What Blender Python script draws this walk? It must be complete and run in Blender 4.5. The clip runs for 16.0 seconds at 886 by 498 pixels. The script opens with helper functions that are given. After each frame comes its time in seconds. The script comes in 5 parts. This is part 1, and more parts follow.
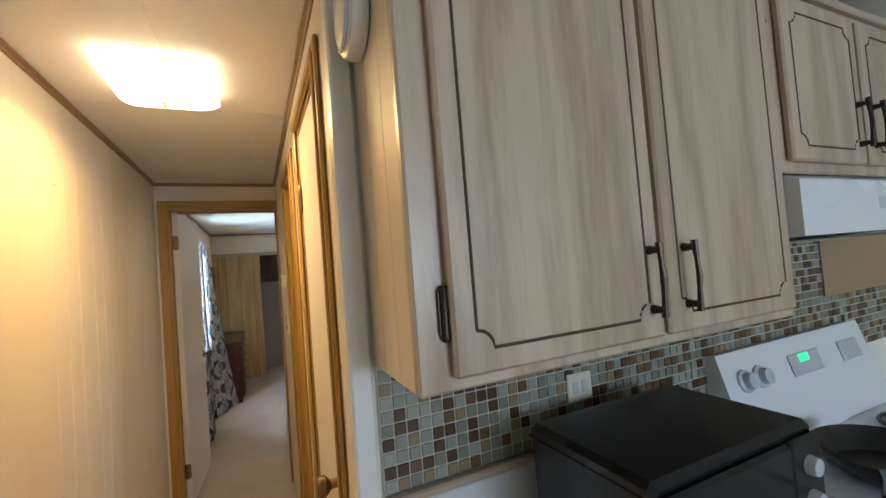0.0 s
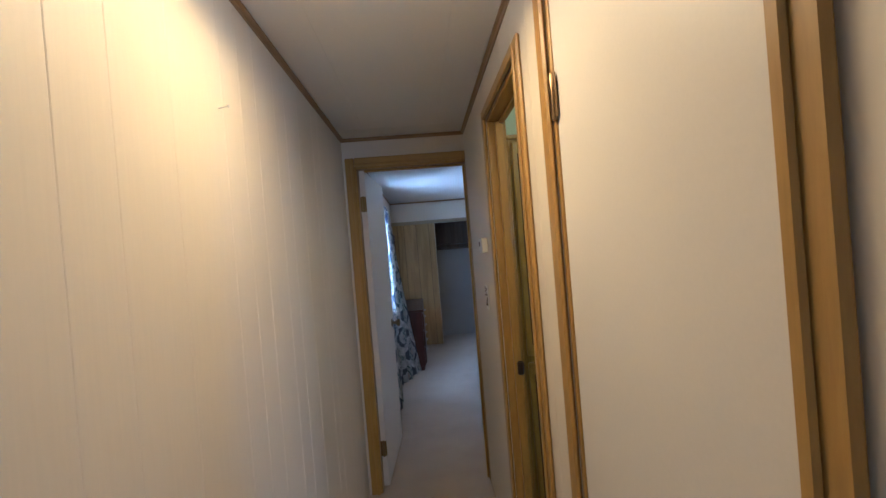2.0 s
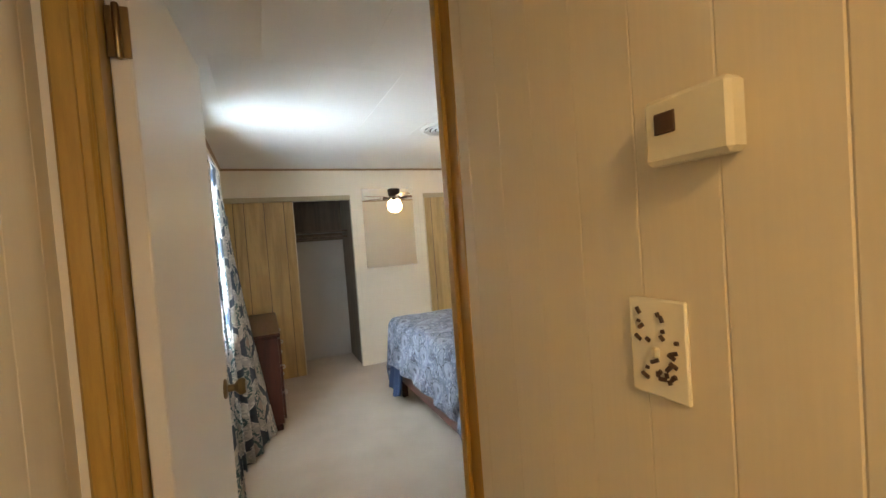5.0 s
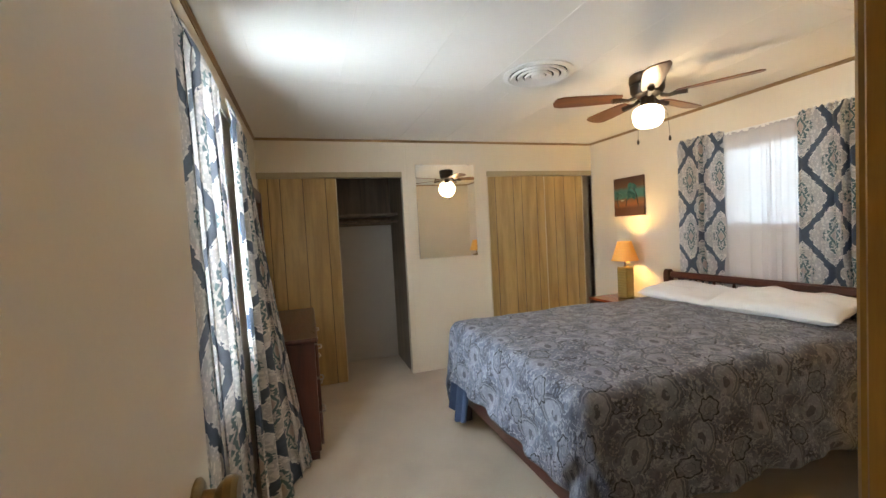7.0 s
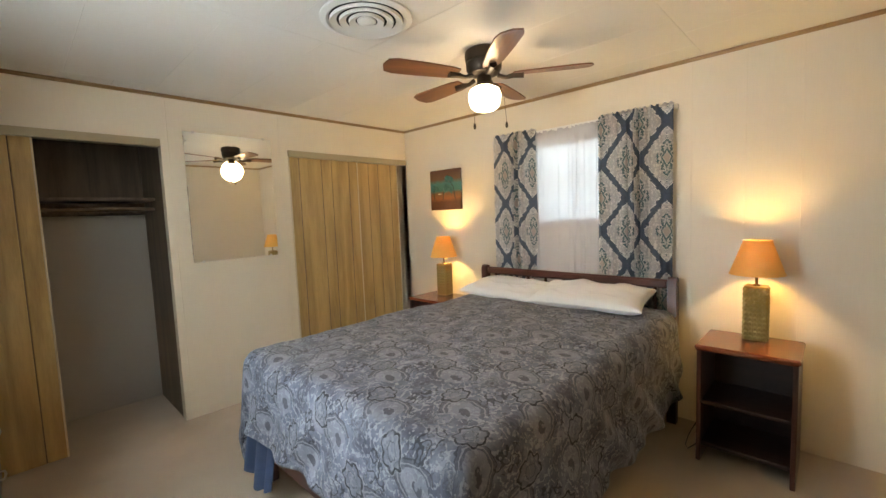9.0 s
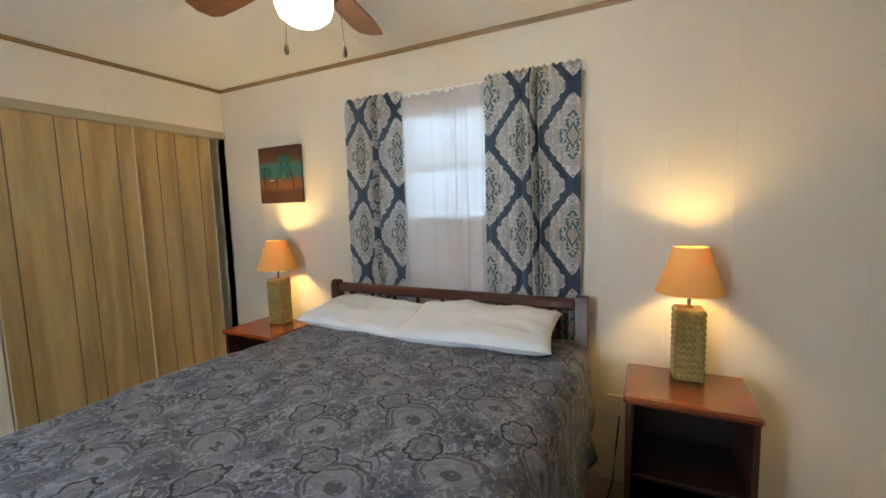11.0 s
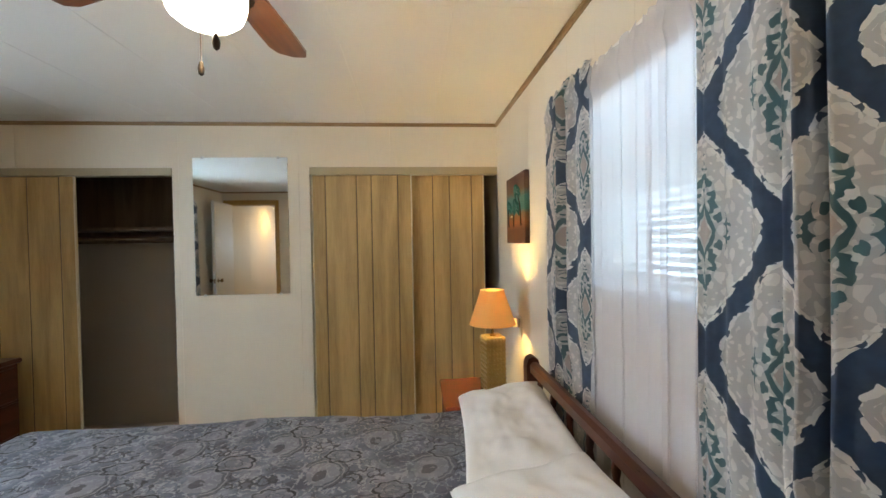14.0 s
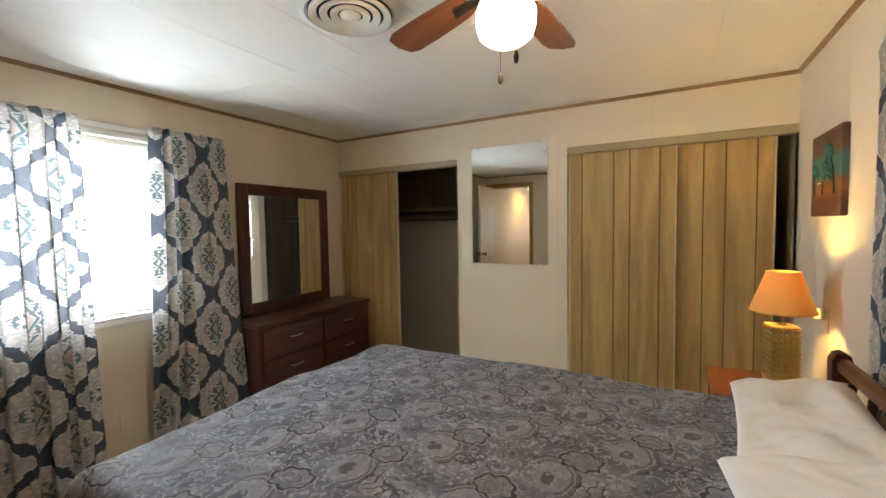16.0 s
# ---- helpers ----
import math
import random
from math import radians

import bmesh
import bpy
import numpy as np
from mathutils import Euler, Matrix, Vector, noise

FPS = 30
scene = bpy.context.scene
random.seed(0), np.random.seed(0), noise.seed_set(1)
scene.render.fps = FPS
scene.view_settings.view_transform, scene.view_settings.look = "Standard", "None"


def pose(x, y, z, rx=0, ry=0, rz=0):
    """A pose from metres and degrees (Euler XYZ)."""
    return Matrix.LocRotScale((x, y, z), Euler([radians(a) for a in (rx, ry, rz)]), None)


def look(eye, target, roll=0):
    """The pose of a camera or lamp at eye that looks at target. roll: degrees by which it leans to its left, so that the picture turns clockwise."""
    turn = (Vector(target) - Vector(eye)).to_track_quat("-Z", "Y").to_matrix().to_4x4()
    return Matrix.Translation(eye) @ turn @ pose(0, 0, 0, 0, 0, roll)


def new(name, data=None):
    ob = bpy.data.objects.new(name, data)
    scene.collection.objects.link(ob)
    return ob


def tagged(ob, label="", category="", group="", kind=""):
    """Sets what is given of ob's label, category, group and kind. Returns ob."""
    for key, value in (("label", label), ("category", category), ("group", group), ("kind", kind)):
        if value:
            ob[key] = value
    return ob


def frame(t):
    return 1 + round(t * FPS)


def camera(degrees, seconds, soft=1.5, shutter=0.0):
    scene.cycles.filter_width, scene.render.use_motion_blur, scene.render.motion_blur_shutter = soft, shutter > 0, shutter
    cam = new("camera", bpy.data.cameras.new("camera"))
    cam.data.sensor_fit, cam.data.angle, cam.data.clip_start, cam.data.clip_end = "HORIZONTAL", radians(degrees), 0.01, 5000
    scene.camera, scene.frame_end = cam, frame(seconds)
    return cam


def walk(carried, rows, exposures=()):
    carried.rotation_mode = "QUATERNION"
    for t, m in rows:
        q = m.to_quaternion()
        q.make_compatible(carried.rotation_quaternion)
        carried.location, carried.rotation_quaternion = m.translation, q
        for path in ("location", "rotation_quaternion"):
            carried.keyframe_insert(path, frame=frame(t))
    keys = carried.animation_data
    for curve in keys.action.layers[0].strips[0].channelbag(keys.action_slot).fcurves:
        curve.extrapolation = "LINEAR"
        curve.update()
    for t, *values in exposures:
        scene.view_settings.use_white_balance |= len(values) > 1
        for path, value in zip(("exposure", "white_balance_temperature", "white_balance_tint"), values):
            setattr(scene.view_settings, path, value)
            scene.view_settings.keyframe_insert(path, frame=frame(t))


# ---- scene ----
cam = camera(94.3, 16.0)
PATH = [
    (0, (0.611, 0.975, 1.467), (1.444, 2.792, 1.537), -4.5),
    (0.5, (0.536, 1.105, 1.462), (1.151, 3.007, 1.53), -6.8),
    (1, (0.491, 1.268, 1.439), (0.969, 3.209, 1.499), -6.1),
    (1.5, (0.488, 1.419, 1.431), (0.769, 3.399, 1.469), -5.8),
    (2, (0.477, 1.662, 1.446), (0.573, 3.66, 1.434), -4.7),
    (2.5, (0.415, 1.909, 1.426), (0.62, 3.898, 1.384), -3.1),
    (3, (0.366, 2.156, 1.421), (0.616, 4.139, 1.366), -2.4),
    (3.5, (0.385, 2.452, 1.397), (0.766, 4.414, 1.322), -1.9),
    (4, (0.367, 2.714, 1.377), (0.91, 4.637, 1.312), -2.6),
    (4.2, (0.337, 2.838, 1.372), (1.022, 4.716, 1.304), -4.2),
    (6.5, (0.352, 3.887, 1.289), (1.206, 5.694, 1.228), -4.3),
    (7, (0.382, 4.05, 1.301), (1.016, 5.945, 1.211), -3.1),
    (7.5, (0.424, 4.239, 1.294), (1.164, 6.091, 1.148), -0.5),
    (8, (0.463, 4.422, 1.318), (1.725, 5.966, 1.158), -2.1),
    (10.3, (0.958, 4.846, 1.274), (2.552, 6.04, 1.099), -2.4),
    (10.5, (1.068, 4.92, 1.272), (2.745, 5.994, 1.088), -2.4),
    (11, (1.348, 5.029, 1.288), (3.126, 5.922, 1.086), -1.6),
    (11.5, (1.669, 5.04, 1.314), (3.37, 6.074, 1.122), -1.2),
    (12, (1.987, 5.059, 1.32), (3.553, 6.297, 1.199), 1.4),
    (12.5, (2.304, 5.02, 1.338), (3.625, 6.515, 1.21), -0.6),
    (13, (2.504, 4.992, 1.325), (3.522, 6.712, 1.256), -0.3),
    (13.5, (2.655, 5.026, 1.34), (3.312, 6.915, 1.309), 0.3),
    (14, (2.717, 5.013, 1.359), (2.876, 7.006, 1.325), -1.0),
    (14.5, (2.75, 4.924, 1.334), (2.531, 6.909, 1.226), -0.3),
    (15, (2.741, 4.88, 1.34), (2.311, 6.828, 1.199), -1.2),
    (15.5, (2.729, 4.865, 1.326), (2.06, 6.746, 1.213), -0.8),
    (16, (2.694, 4.824, 1.328), (1.731, 6.574, 1.221), -1.0),
]
walk(cam, [(t, look(eye, target, roll)) for t, eye, target, roll in PATH],
     [(0, 0.60, 5800, 9), (0.6, 0.48, 4800, 10), (1.0, 0.32, 4600, 12), (2.5, -0.02, 4280, 12), (3.2, 0.32, 4750, 6), (4.0, 0.87, 6350, 8), (4.4, 0.9, 6400, 7),
      (6.3, 0.8, 6700, 9), (7.0, 0.6, 6900, 10), (8.0, 0.56, 7600, 10), (10.5, 0.40, 6250, 6), (12.0, 0.18, 6050, 6), (13.3, 0.46, 6200, 6), (14.6, 0.58, 6100, 6), (15.5, 0.55, 6800, 10), (16, 0.52, 7100, 11)])

# ---- world, sun, large lights ----
CEIL = 2.13
world = bpy.data.worlds.new("world")
scene.world = world
world.use_nodes = True
_n = world.node_tree.nodes
_sky = _n.new("ShaderNodeTexSky")
_sky.sky_type, _sky.sun_disc, _sky.sun_elevation, _sky.sun_rotation = "NISHITA", False, radians(52), radians(200)
world.node_tree.links.new(_sky.outputs[0], _n["Background"].inputs[0])
_n["Background"].inputs[1].default_value = 0.12

sun = new("sun", bpy.data.lights.new("sun", "SUN"))
sun.data.energy, sun.data.angle, sun.data.color = 3.0, radians(0.6), (1.0, 0.95, 0.88)
sun.matrix_world = look((0, -6, 8), (0.6, 0, 0))


def area_lamp(name, eye, target, w, h, watts, colour):
    ob = new(name, bpy.data.lights.new(name, "AREA"))
    ob.data.shape, ob.data.size, ob.data.size_y = "RECTANGLE", w, h
    ob.data.energy, ob.data.color = watts, colour
    ob.matrix_world = look(eye, target)
    return ob


def point_lamp(name, at, watts, colour, radius):
    ob = new(name, bpy.data.lights.new(name, "POINT"))
    ob.data.energy, ob.data.color, ob.data.shadow_soft_size = watts, colour, radius
    ob.location = at
    return ob


DAY = (0.72, 0.86, 1.0)
WARM = (1.0, 0.62, 0.20)
area_lamp("daylight_west_window", (-0.10, 5.72, 1.36), (1.0, 5.72, 1.20), 0.82, 0.9, 44, DAY)
area_lamp("daylight_east_window", (3.44, 5.97, 1.50), (2.0, 5.97, 1.2), 0.6, 0.55, 1.7, DAY)
area_lamp("daylight_bath_window", (3.44, 3.50, 1.50), (2.0, 3.50, 1.3), 0.4, 0.45, 3.5, DAY)
area_lamp("daylight_kitchen_window", (2.0, -3.1, 1.45), (1.6, 0.0, 1.2), 1.5, 1.0, 48, DAY)
# added lamp at the sill, stands in for sunlight thrown up to the ceiling
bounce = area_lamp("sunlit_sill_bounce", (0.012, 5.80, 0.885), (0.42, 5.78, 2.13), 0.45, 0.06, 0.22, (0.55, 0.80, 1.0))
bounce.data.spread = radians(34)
hall_light = area_lamp("hall_shade_light", (0.38, 2.487, 2.035), (0.38, 2.487, 0), 0.26, 0.26, 7.6, (1.0, 0.58, 0.18))
hall_light.data.spread = radians(175)
point_lamp("hall_bulb", (0.38, 2.487, 2.06), 0.35, (1.0, 0.56, 0.19), 0.06)
point_lamp("fan_bulb", (2.295, 5.93, 1.87), 9.0, (1.0, 0.68, 0.36), 0.11)
point_lamp("table_lamp_bulb_south", (3.14, 4.885, 1.058), 9.0, WARM, 0.025)
point_lamp("table_lamp_bulb_north", (3.125, 7.06, 1.068), 13.5, WARM, 0.025)
point_lamp("bath_bulb", (1.28, 2.80, 2.02), 5.0, (1.0, 0.74, 0.34), 0.08)


# ---- materials ----
def material(name, colour=(0.5, 0.5, 0.5), rough=0.5, metal=0.0):
    m = bpy.data.materials.new(name)
    m.use_nodes = True
    b = m.node_tree.nodes["Principled BSDF"]
    b.inputs["Base Color"].default_value = (*colour, 1)
    b.inputs["Roughness"].default_value = rough
    b.inputs["Metallic"].default_value = metal
    return m


def node(m, kind, **props):
    n = m.node_tree.nodes.new("ShaderNode" + kind)
    for k, v in props.items():
        if k in n.inputs:
            n.inputs[k].default_value = v
    return n


def link(m, a, b):
    m.node_tree.links.new(a, b)


def coords(m, scale=(1, 1, 1), kind="Object"):
    t, mp = node(m, "TexCoord"), node(m, "Mapping")
    mp.inputs["Scale"].default_value = scale
    link(m, t.outputs[kind], mp.inputs["Vector"])
    return mp.outputs[0]


def ramp(m, fac, stops):
    r = node(m, "ValToRGB")
    e = r.color_ramp.elements
    while len(e) < len(stops):
        e.new(0.5)
    for el, (p, c) in zip(e, stops):
        el.position, el.color = p, (*c, 1)
    link(m, fac, r.inputs[0])
    return r.outputs[0]


def calc(m, op, a, b=None, c=None):
    n = node(m, "Math")
    n.operation = op
    for i, v in enumerate((a, b, c)):
        if v is None:
            continue
        if isinstance(v, (int, float)):
            n.inputs[i].default_value = v
        else:
            link(m, v, n.inputs[i])
    return n.outputs[0]


def mixc(m, fac, a, b, mode="MIX"):
    n = m.node_tree.nodes.new("ShaderNodeMix")
    n.data_type, n.blend_type = "RGBA", mode
    for sock, v in ((n.inputs[0], fac), (n.inputs[6], a), (n.inputs[7], b)):
        if isinstance(v, (int, float)):
            sock.default_value = v
        elif isinstance(v, tuple):
            sock.default_value = (*v, 1)
        else:
            link(m, v, sock)
    return n.outputs[2]


def noise_of(m, vec, scale, detail=4.0, rough=0.55):
    n = node(m, "TexNoise", Scale=scale, Detail=detail, Roughness=rough)
    link(m, vec, n.inputs["Vector"])
    return n.outputs[0]


def bump(m, height, strength=0.2, dist=0.002):
    n = node(m, "Bump", Strength=strength, Distance=dist)
    link(m, height, n.inputs["Height"])
    link(m, n.outputs[0], m.node_tree.nodes["Principled BSDF"].inputs["Normal"])


def base(m, sock):
    link(m, sock, m.node_tree.nodes["Principled BSDF"].inputs["Base Color"])


def rough(m, sock):
    link(m, sock, m.node_tree.nodes["Principled BSDF"].inputs["Roughness"])


def scaled(c, k):
    return tuple(min(1, v * k) for v in c)


def paint(name, colour, r=0.5, spread=0.08, scale=5.0, bump_strength=0.12, streak=1.0):
    m = material(name, colour, r)
    v = coords(m)
    big = noise_of(m, v, scale * 0.35, 3)
    fine = noise_of(m, coords(m, (60, 60, 60 * streak)), 3, 3)
    both = calc(m, "ADD", calc(m, "MULTIPLY", big, 0.6), calc(m, "MULTIPLY", fine, 0.4))
    base(m, ramp(m, both, [(0.3, scaled(colour, 1 - spread)), (0.7, scaled(colour, 1 + spread))]))
    rough(m, calc(m, "MULTIPLY_ADD", big, 0.2, r - 0.1))
    bump(m, fine, bump_strength, 0.001)
    return m


def wood(name, light, dark, axis="z", r=0.4, scale=1.0, ring=7.0, coat=0.0, contrast=1.0):
    """Grain runs along axis."""
    m = material(name, light, r)
    along = 0.09
    s = {"x": (along, 1, 1), "y": (1, along, 1), "z": (1, 1, along)}[axis]
    info = node(m, "ObjectInfo")
    vec = node(m, "VectorMath")
    vec.operation = "ADD"
    link(m, coords(m, tuple(q * scale for q in s)), vec.inputs[0])
    shift = calc(m, "MULTIPLY", info.outputs["Random"], 7.0)
    comb = node(m, "CombineXYZ")
    for i in range(3):
        link(m, shift, comb.inputs[i])
    link(m, comb.outputs[0], vec.inputs[1])
    v = vec.outputs[0]
    n1 = noise_of(m, v, ring, 3, 0.5)
    rings = calc(m, "FRACT", calc(m, "MULTIPLY", n1, 6.0))
    rings = calc(m, "ABSOLUTE", calc(m, "MULTIPLY_ADD", rings, 2.0, -1.0))
    fine = noise_of(m, v, 95, 4, 0.7)
    g = calc(m, "ADD", calc(m, "MULTIPLY", rings, 0.42 * contrast), calc(m, "MULTIPLY", fine, 0.75))
    base(m, ramp(m, g, [(0.22, dark), (0.52, tuple((a + b) / 2 for a, b in zip(light, dark))), (0.8, light)]))
    rough(m, calc(m, "MULTIPLY_ADD", fine, 0.22, r - 0.1))
    bump(m, fine, 0.12, 0.0008)
    if coat:
        b = m.node_tree.nodes["Principled BSDF"]
        b.inputs["Coat Weight"].default_value = coat
        b.inputs["Coat Roughness"].default_value = 0.2
    return m


def emitter(name, colour, strength):
    m = material(name, colour)
    b = m.node_tree.nodes["Principled BSDF"]
    b.inputs["Emission Color"].default_value = (*colour, 1)
    b.inputs["Emission Strength"].default_value = strength
    return m


WALL = paint("cream_vinyl_panel", (0.66, 0.59, 0.47), 0.52, 0.04, 5, 0.08, 0.04)
CEILING = paint("white_ceiling_panel", (0.74, 0.72, 0.68), 0.58, 0.03, 4, 0.06)
BLUEWALL = paint("pale_blue_green_wall", (0.44, 0.54, 0.52), 0.45, 0.05)
WHITEWALL = paint("white_wall", (0.75, 0.73, 0.66), 0.5, 0.04)
TRIM = wood("golden_oak_trim", (0.45, 0.27, 0.050), (0.30, 0.168, 0.030), "z", 0.35, 1.2, 7.0, 0.15, 0.3)
TRIMX = wood("golden_oak_trim_x", (0.45, 0.27, 0.050), (0.30, 0.168, 0.030), "x", 0.35, 1.2, 7.0, 0.15, 0.3)
TRIMY = wood("golden_oak_trim_y", (0.45, 0.27, 0.050), (0.30, 0.168, 0.030), "y", 0.35, 1.2, 7.0, 0.15, 0.3)
CROWNX = wood("brown_cove_x", (0.30, 0.19, 0.085), (0.19, 0.11, 0.045), "x", 0.4)
CROWNY = wood("brown_cove_y", (0.30, 0.19, 0.085), (0.19, 0.11, 0.045), "y", 0.4)
DOORWHITE = paint("off_white_door_paint", (0.66, 0.62, 0.56), 0.4, 0.03, 3, 0.06)
CLOSET = wood("tan_woodgrain_panel", (0.46, 0.315, 0.132), (0.28, 0.180, 0.070), "z", 0.36, 1.0, 4.5, 0, 1.0)
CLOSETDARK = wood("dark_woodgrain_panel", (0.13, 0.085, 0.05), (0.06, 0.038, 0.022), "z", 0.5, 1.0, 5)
TRACK = paint("tan_metal_track", (0.36, 0.30, 0.19), 0.4, 0.04)
MAHOG = wood("mahogany_z", (0.075, 0.020, 0.012), (0.026, 0.008, 0.006), "z", 0.4, 1, 6, 0.1)
MAHOGY = wood("mahogany_y", (0.075, 0.020, 0.012), (0.026, 0.008, 0.006), "y", 0.3, 1, 6, 0.25)
# mahogany darkened to carry the shade inside the open nightstands
DARKWOOD = wood("shaded_mahogany_inside", (0.026, 0.009, 0.006), (0.012, 0.005, 0.004), "y", 0.5, 1, 6)
CHERRY = wood("cherry_top", (0.17, 0.048, 0.018), (0.115, 0.028, 0.011), "y", 0.22, 1, 6, 0.4, 0.5)
BRASS = material("aged_brass", (0.24, 0.17, 0.085), 0.28, 1.0)
BRONZE = material("dark_bronze", (0.06, 0.045, 0.035), 0.4, 0.9)
STEEL = material("brushed_steel", (0.55, 0.54, 0.52), 0.3, 1.0)
MIRROR = material("mirror_silver", (0.86, 0.88, 0.87), 0.02, 1.0)
PLASTIC = paint("ivory_plastic", (0.66, 0.62, 0.50), 0.4, 0.03)
WHITEPLASTIC = paint("white_plastic", (0.72, 0.71, 0.68), 0.35, 0.03)
# flat black that stands in for the shade of openings which aren't cut
DARKGAP = material("black_hollow_shade", (0.01, 0.009, 0.008), 0.8)


def carpet():
    m = material("beige_pile_carpet", (0.42, 0.35, 0.30), 0.95)
    v = coords(m)
    a, b = noise_of(m, v, 2.2, 4), noise_of(m, v, 160, 3, 0.7)
    g = calc(m, "ADD", calc(m, "MULTIPLY", a, 0.55), calc(m, "MULTIPLY", b, 0.45))
    base(m, ramp(m, g, [(0.3, (0.33, 0.258, 0.185)), (0.7, (0.51, 0.415, 0.315))]))
    bump(m, b, 0.6, 0.006)
    b2 = m.node_tree.nodes["Principled BSDF"]
    b2.inputs["Sheen Weight"].default_value = 0.3
    return m


CARPET = carpet()


def curtain_cloth():
    """Ogee lattice of navy on stone, with teal medallions, in cloth metres."""
    m = material("ogee_print_cloth", (0.5, 0.5, 0.5), 0.85)
    uv = node(m, "TexCoord").outputs["UV"]
    warp = node(m, "TexNoise", Scale=26.0, Detail=2.0)
    link(m, uv, warp.inputs["Vector"])
    sep = node(m, "SeparateXYZ")
    link(m, uv, sep.inputs[0])
    wob = calc(m, "MULTIPLY_ADD", warp.outputs[0], 0.016, -0.008)
    pu, pv = 0.33, 0.435
    x = calc(m, "DIVIDE", calc(m, "ADD", sep.outputs[0], wob), pu)
    y = calc(m, "DIVIDE", calc(m, "ADD", sep.outputs[1], wob), pv)
    cu = calc(m, "COSINE", calc(m, "MULTIPLY", x, 2 * math.pi))
    cv = calc(m, "COSINE", calc(m, "MULTIPLY", y, 2 * math.pi))
    s = calc(m, "ADD", cu, cv)
    odd = calc(m, "MULTIPLY", calc(m, "LESS_THAN", s, 0.0), 0.5)
    fx = calc(m, "ABSOLUTE", calc(m, "SUBTRACT", calc(m, "FRACT", calc(m, "ADD", calc(m, "ADD", x, odd), 0.5)), 0.5))
    fy = calc(m, "ABSOLUTE", calc(m, "SUBTRACT", calc(m, "FRACT", calc(m, "ADD", calc(m, "ADD", y, odd), 0.5)), 0.5))
    dx, dy = calc(m, "MULTIPLY", fx, pu), calc(m, "MULTIPLY", fy, pv)
    straight = calc(m, "SUBTRACT", 0.5, calc(m, "ADD", fx, fy))
    away = calc(m, "ADD", calc(m, "MULTIPLY", straight, 0.62), calc(m, "MULTIPLY", calc(m, "ABSOLUTE", s), 0.06))
    pos = node(m, "CombineXYZ")
    link(m, dx, pos.inputs[0])
    link(m, dy, pos.inputs[1])
    fold = pos.outputs[0]
    hooks = noise_of(m, fold, 62, 1, 0.4)
    tooth = calc(m, "MULTIPLY", calc(m, "GREATER_THAN", hooks, 0.55), -0.024)
    tooth = calc(m, "ADD", tooth, calc(m, "MULTIPLY_ADD", noise_of(m, fold, 130, 1, 0.4), 0.014, -0.007))
    edge = calc(m, "ADD", away, tooth)
    lattice = calc(m, "LESS_THAN", edge, 0.052)
    rim = calc(m, "MULTIPLY", calc(m, "GREATER_THAN", edge, 0.052), calc(m, "LESS_THAN", edge, 0.075))
    dia = calc(m, "ADD", calc(m, "DIVIDE", dx, 0.050), calc(m, "DIVIDE", dy, 0.098))
    scroll = noise_of(m, fold, 40, 1, 0.4)
    curl = calc(m, "LESS_THAN", calc(m, "ABSOLUTE", calc(m, "ADD", scroll, -0.5)), 0.085)
    leaf = noise_of(m, fold, 64, 1, 0.3)
    ring = calc(m, "MULTIPLY", calc(m, "GREATER_THAN", dia, 0.44), calc(m, "LESS_THAN", dia, 0.64))
    vine = calc(m, "GREATER_THAN", leaf, 0.515)
    ragged = calc(m, "ADD", dia, calc(m, "MULTIPLY_ADD", scroll, 1.2, -0.6))
    frill = calc(m, "MULTIPLY", vine, calc(m, "MULTIPLY", calc(m, "GREATER_THAN", dia, 0.6), calc(m, "LESS_THAN", ragged, 1.35)))
    med = calc(m, "MAXIMUM", ring, frill)
    core = calc(m, "LESS_THAN", dia, 0.36)
    stone = ramp(m, noise_of(m, uv, 14, 3), [(0.35, (0.64, 0.595, 0.55)), (0.65, (0.80, 0.75, 0.70))])
    c = mixc(m, calc(m, "MULTIPLY", curl, 0.6), stone, (0.38, 0.37, 0.37))
    c = mixc(m, rim, c, (0.80, 0.76, 0.71))
    c = mixc(m, med, c, (0.045, 0.125, 0.142))
    c = mixc(m, core, c, (0.48, 0.37, 0.32))
    navy = ramp(m, noise_of(m, uv, 60, 2), [(0.3, (0.020, 0.042, 0.088)), (0.7, (0.036, 0.066, 0.128))])
    c = mixc(m, lattice, c, navy)
    base(m, c)
    weave = noise_of(m, uv, 700, 1)
    bump(m, weave, 0.15, 0.0005)
    tr = node(m, "BsdfTranslucent")
    seep = node(m, "Gamma")
    seep.inputs[1].default_value = 0.62
    pale = node(m, "HueSaturation", Saturation=0.5)
    link(m, mixc(m, 0.25, c, (0.42, 0.42, 0.43)), pale.inputs["Color"])
    link(m, pale.outputs[0], seep.inputs[0])
    link(m, seep.outputs[0], tr.inputs[0])
    mx = node(m, "MixShader")
    mx.inputs[0].default_value = 0.36
    out = m.node_tree.nodes["Material Output"]
    link(m, m.node_tree.nodes["Principled BSDF"].outputs[0], mx.inputs[1])
    link(m, tr.outputs[0], mx.inputs[2])
    tp, mx2 = node(m, "BsdfTransparent"), node(m, "MixShader")
    mx2.inputs[0].default_value = 0.05
    link(m, mx.outputs[0], mx2.inputs[1])
    link(m, tp.outputs[0], mx2.inputs[2])
    link(m, mx2.outputs[0], out.inputs[0])
    return m


CURTAIN = curtain_cloth()


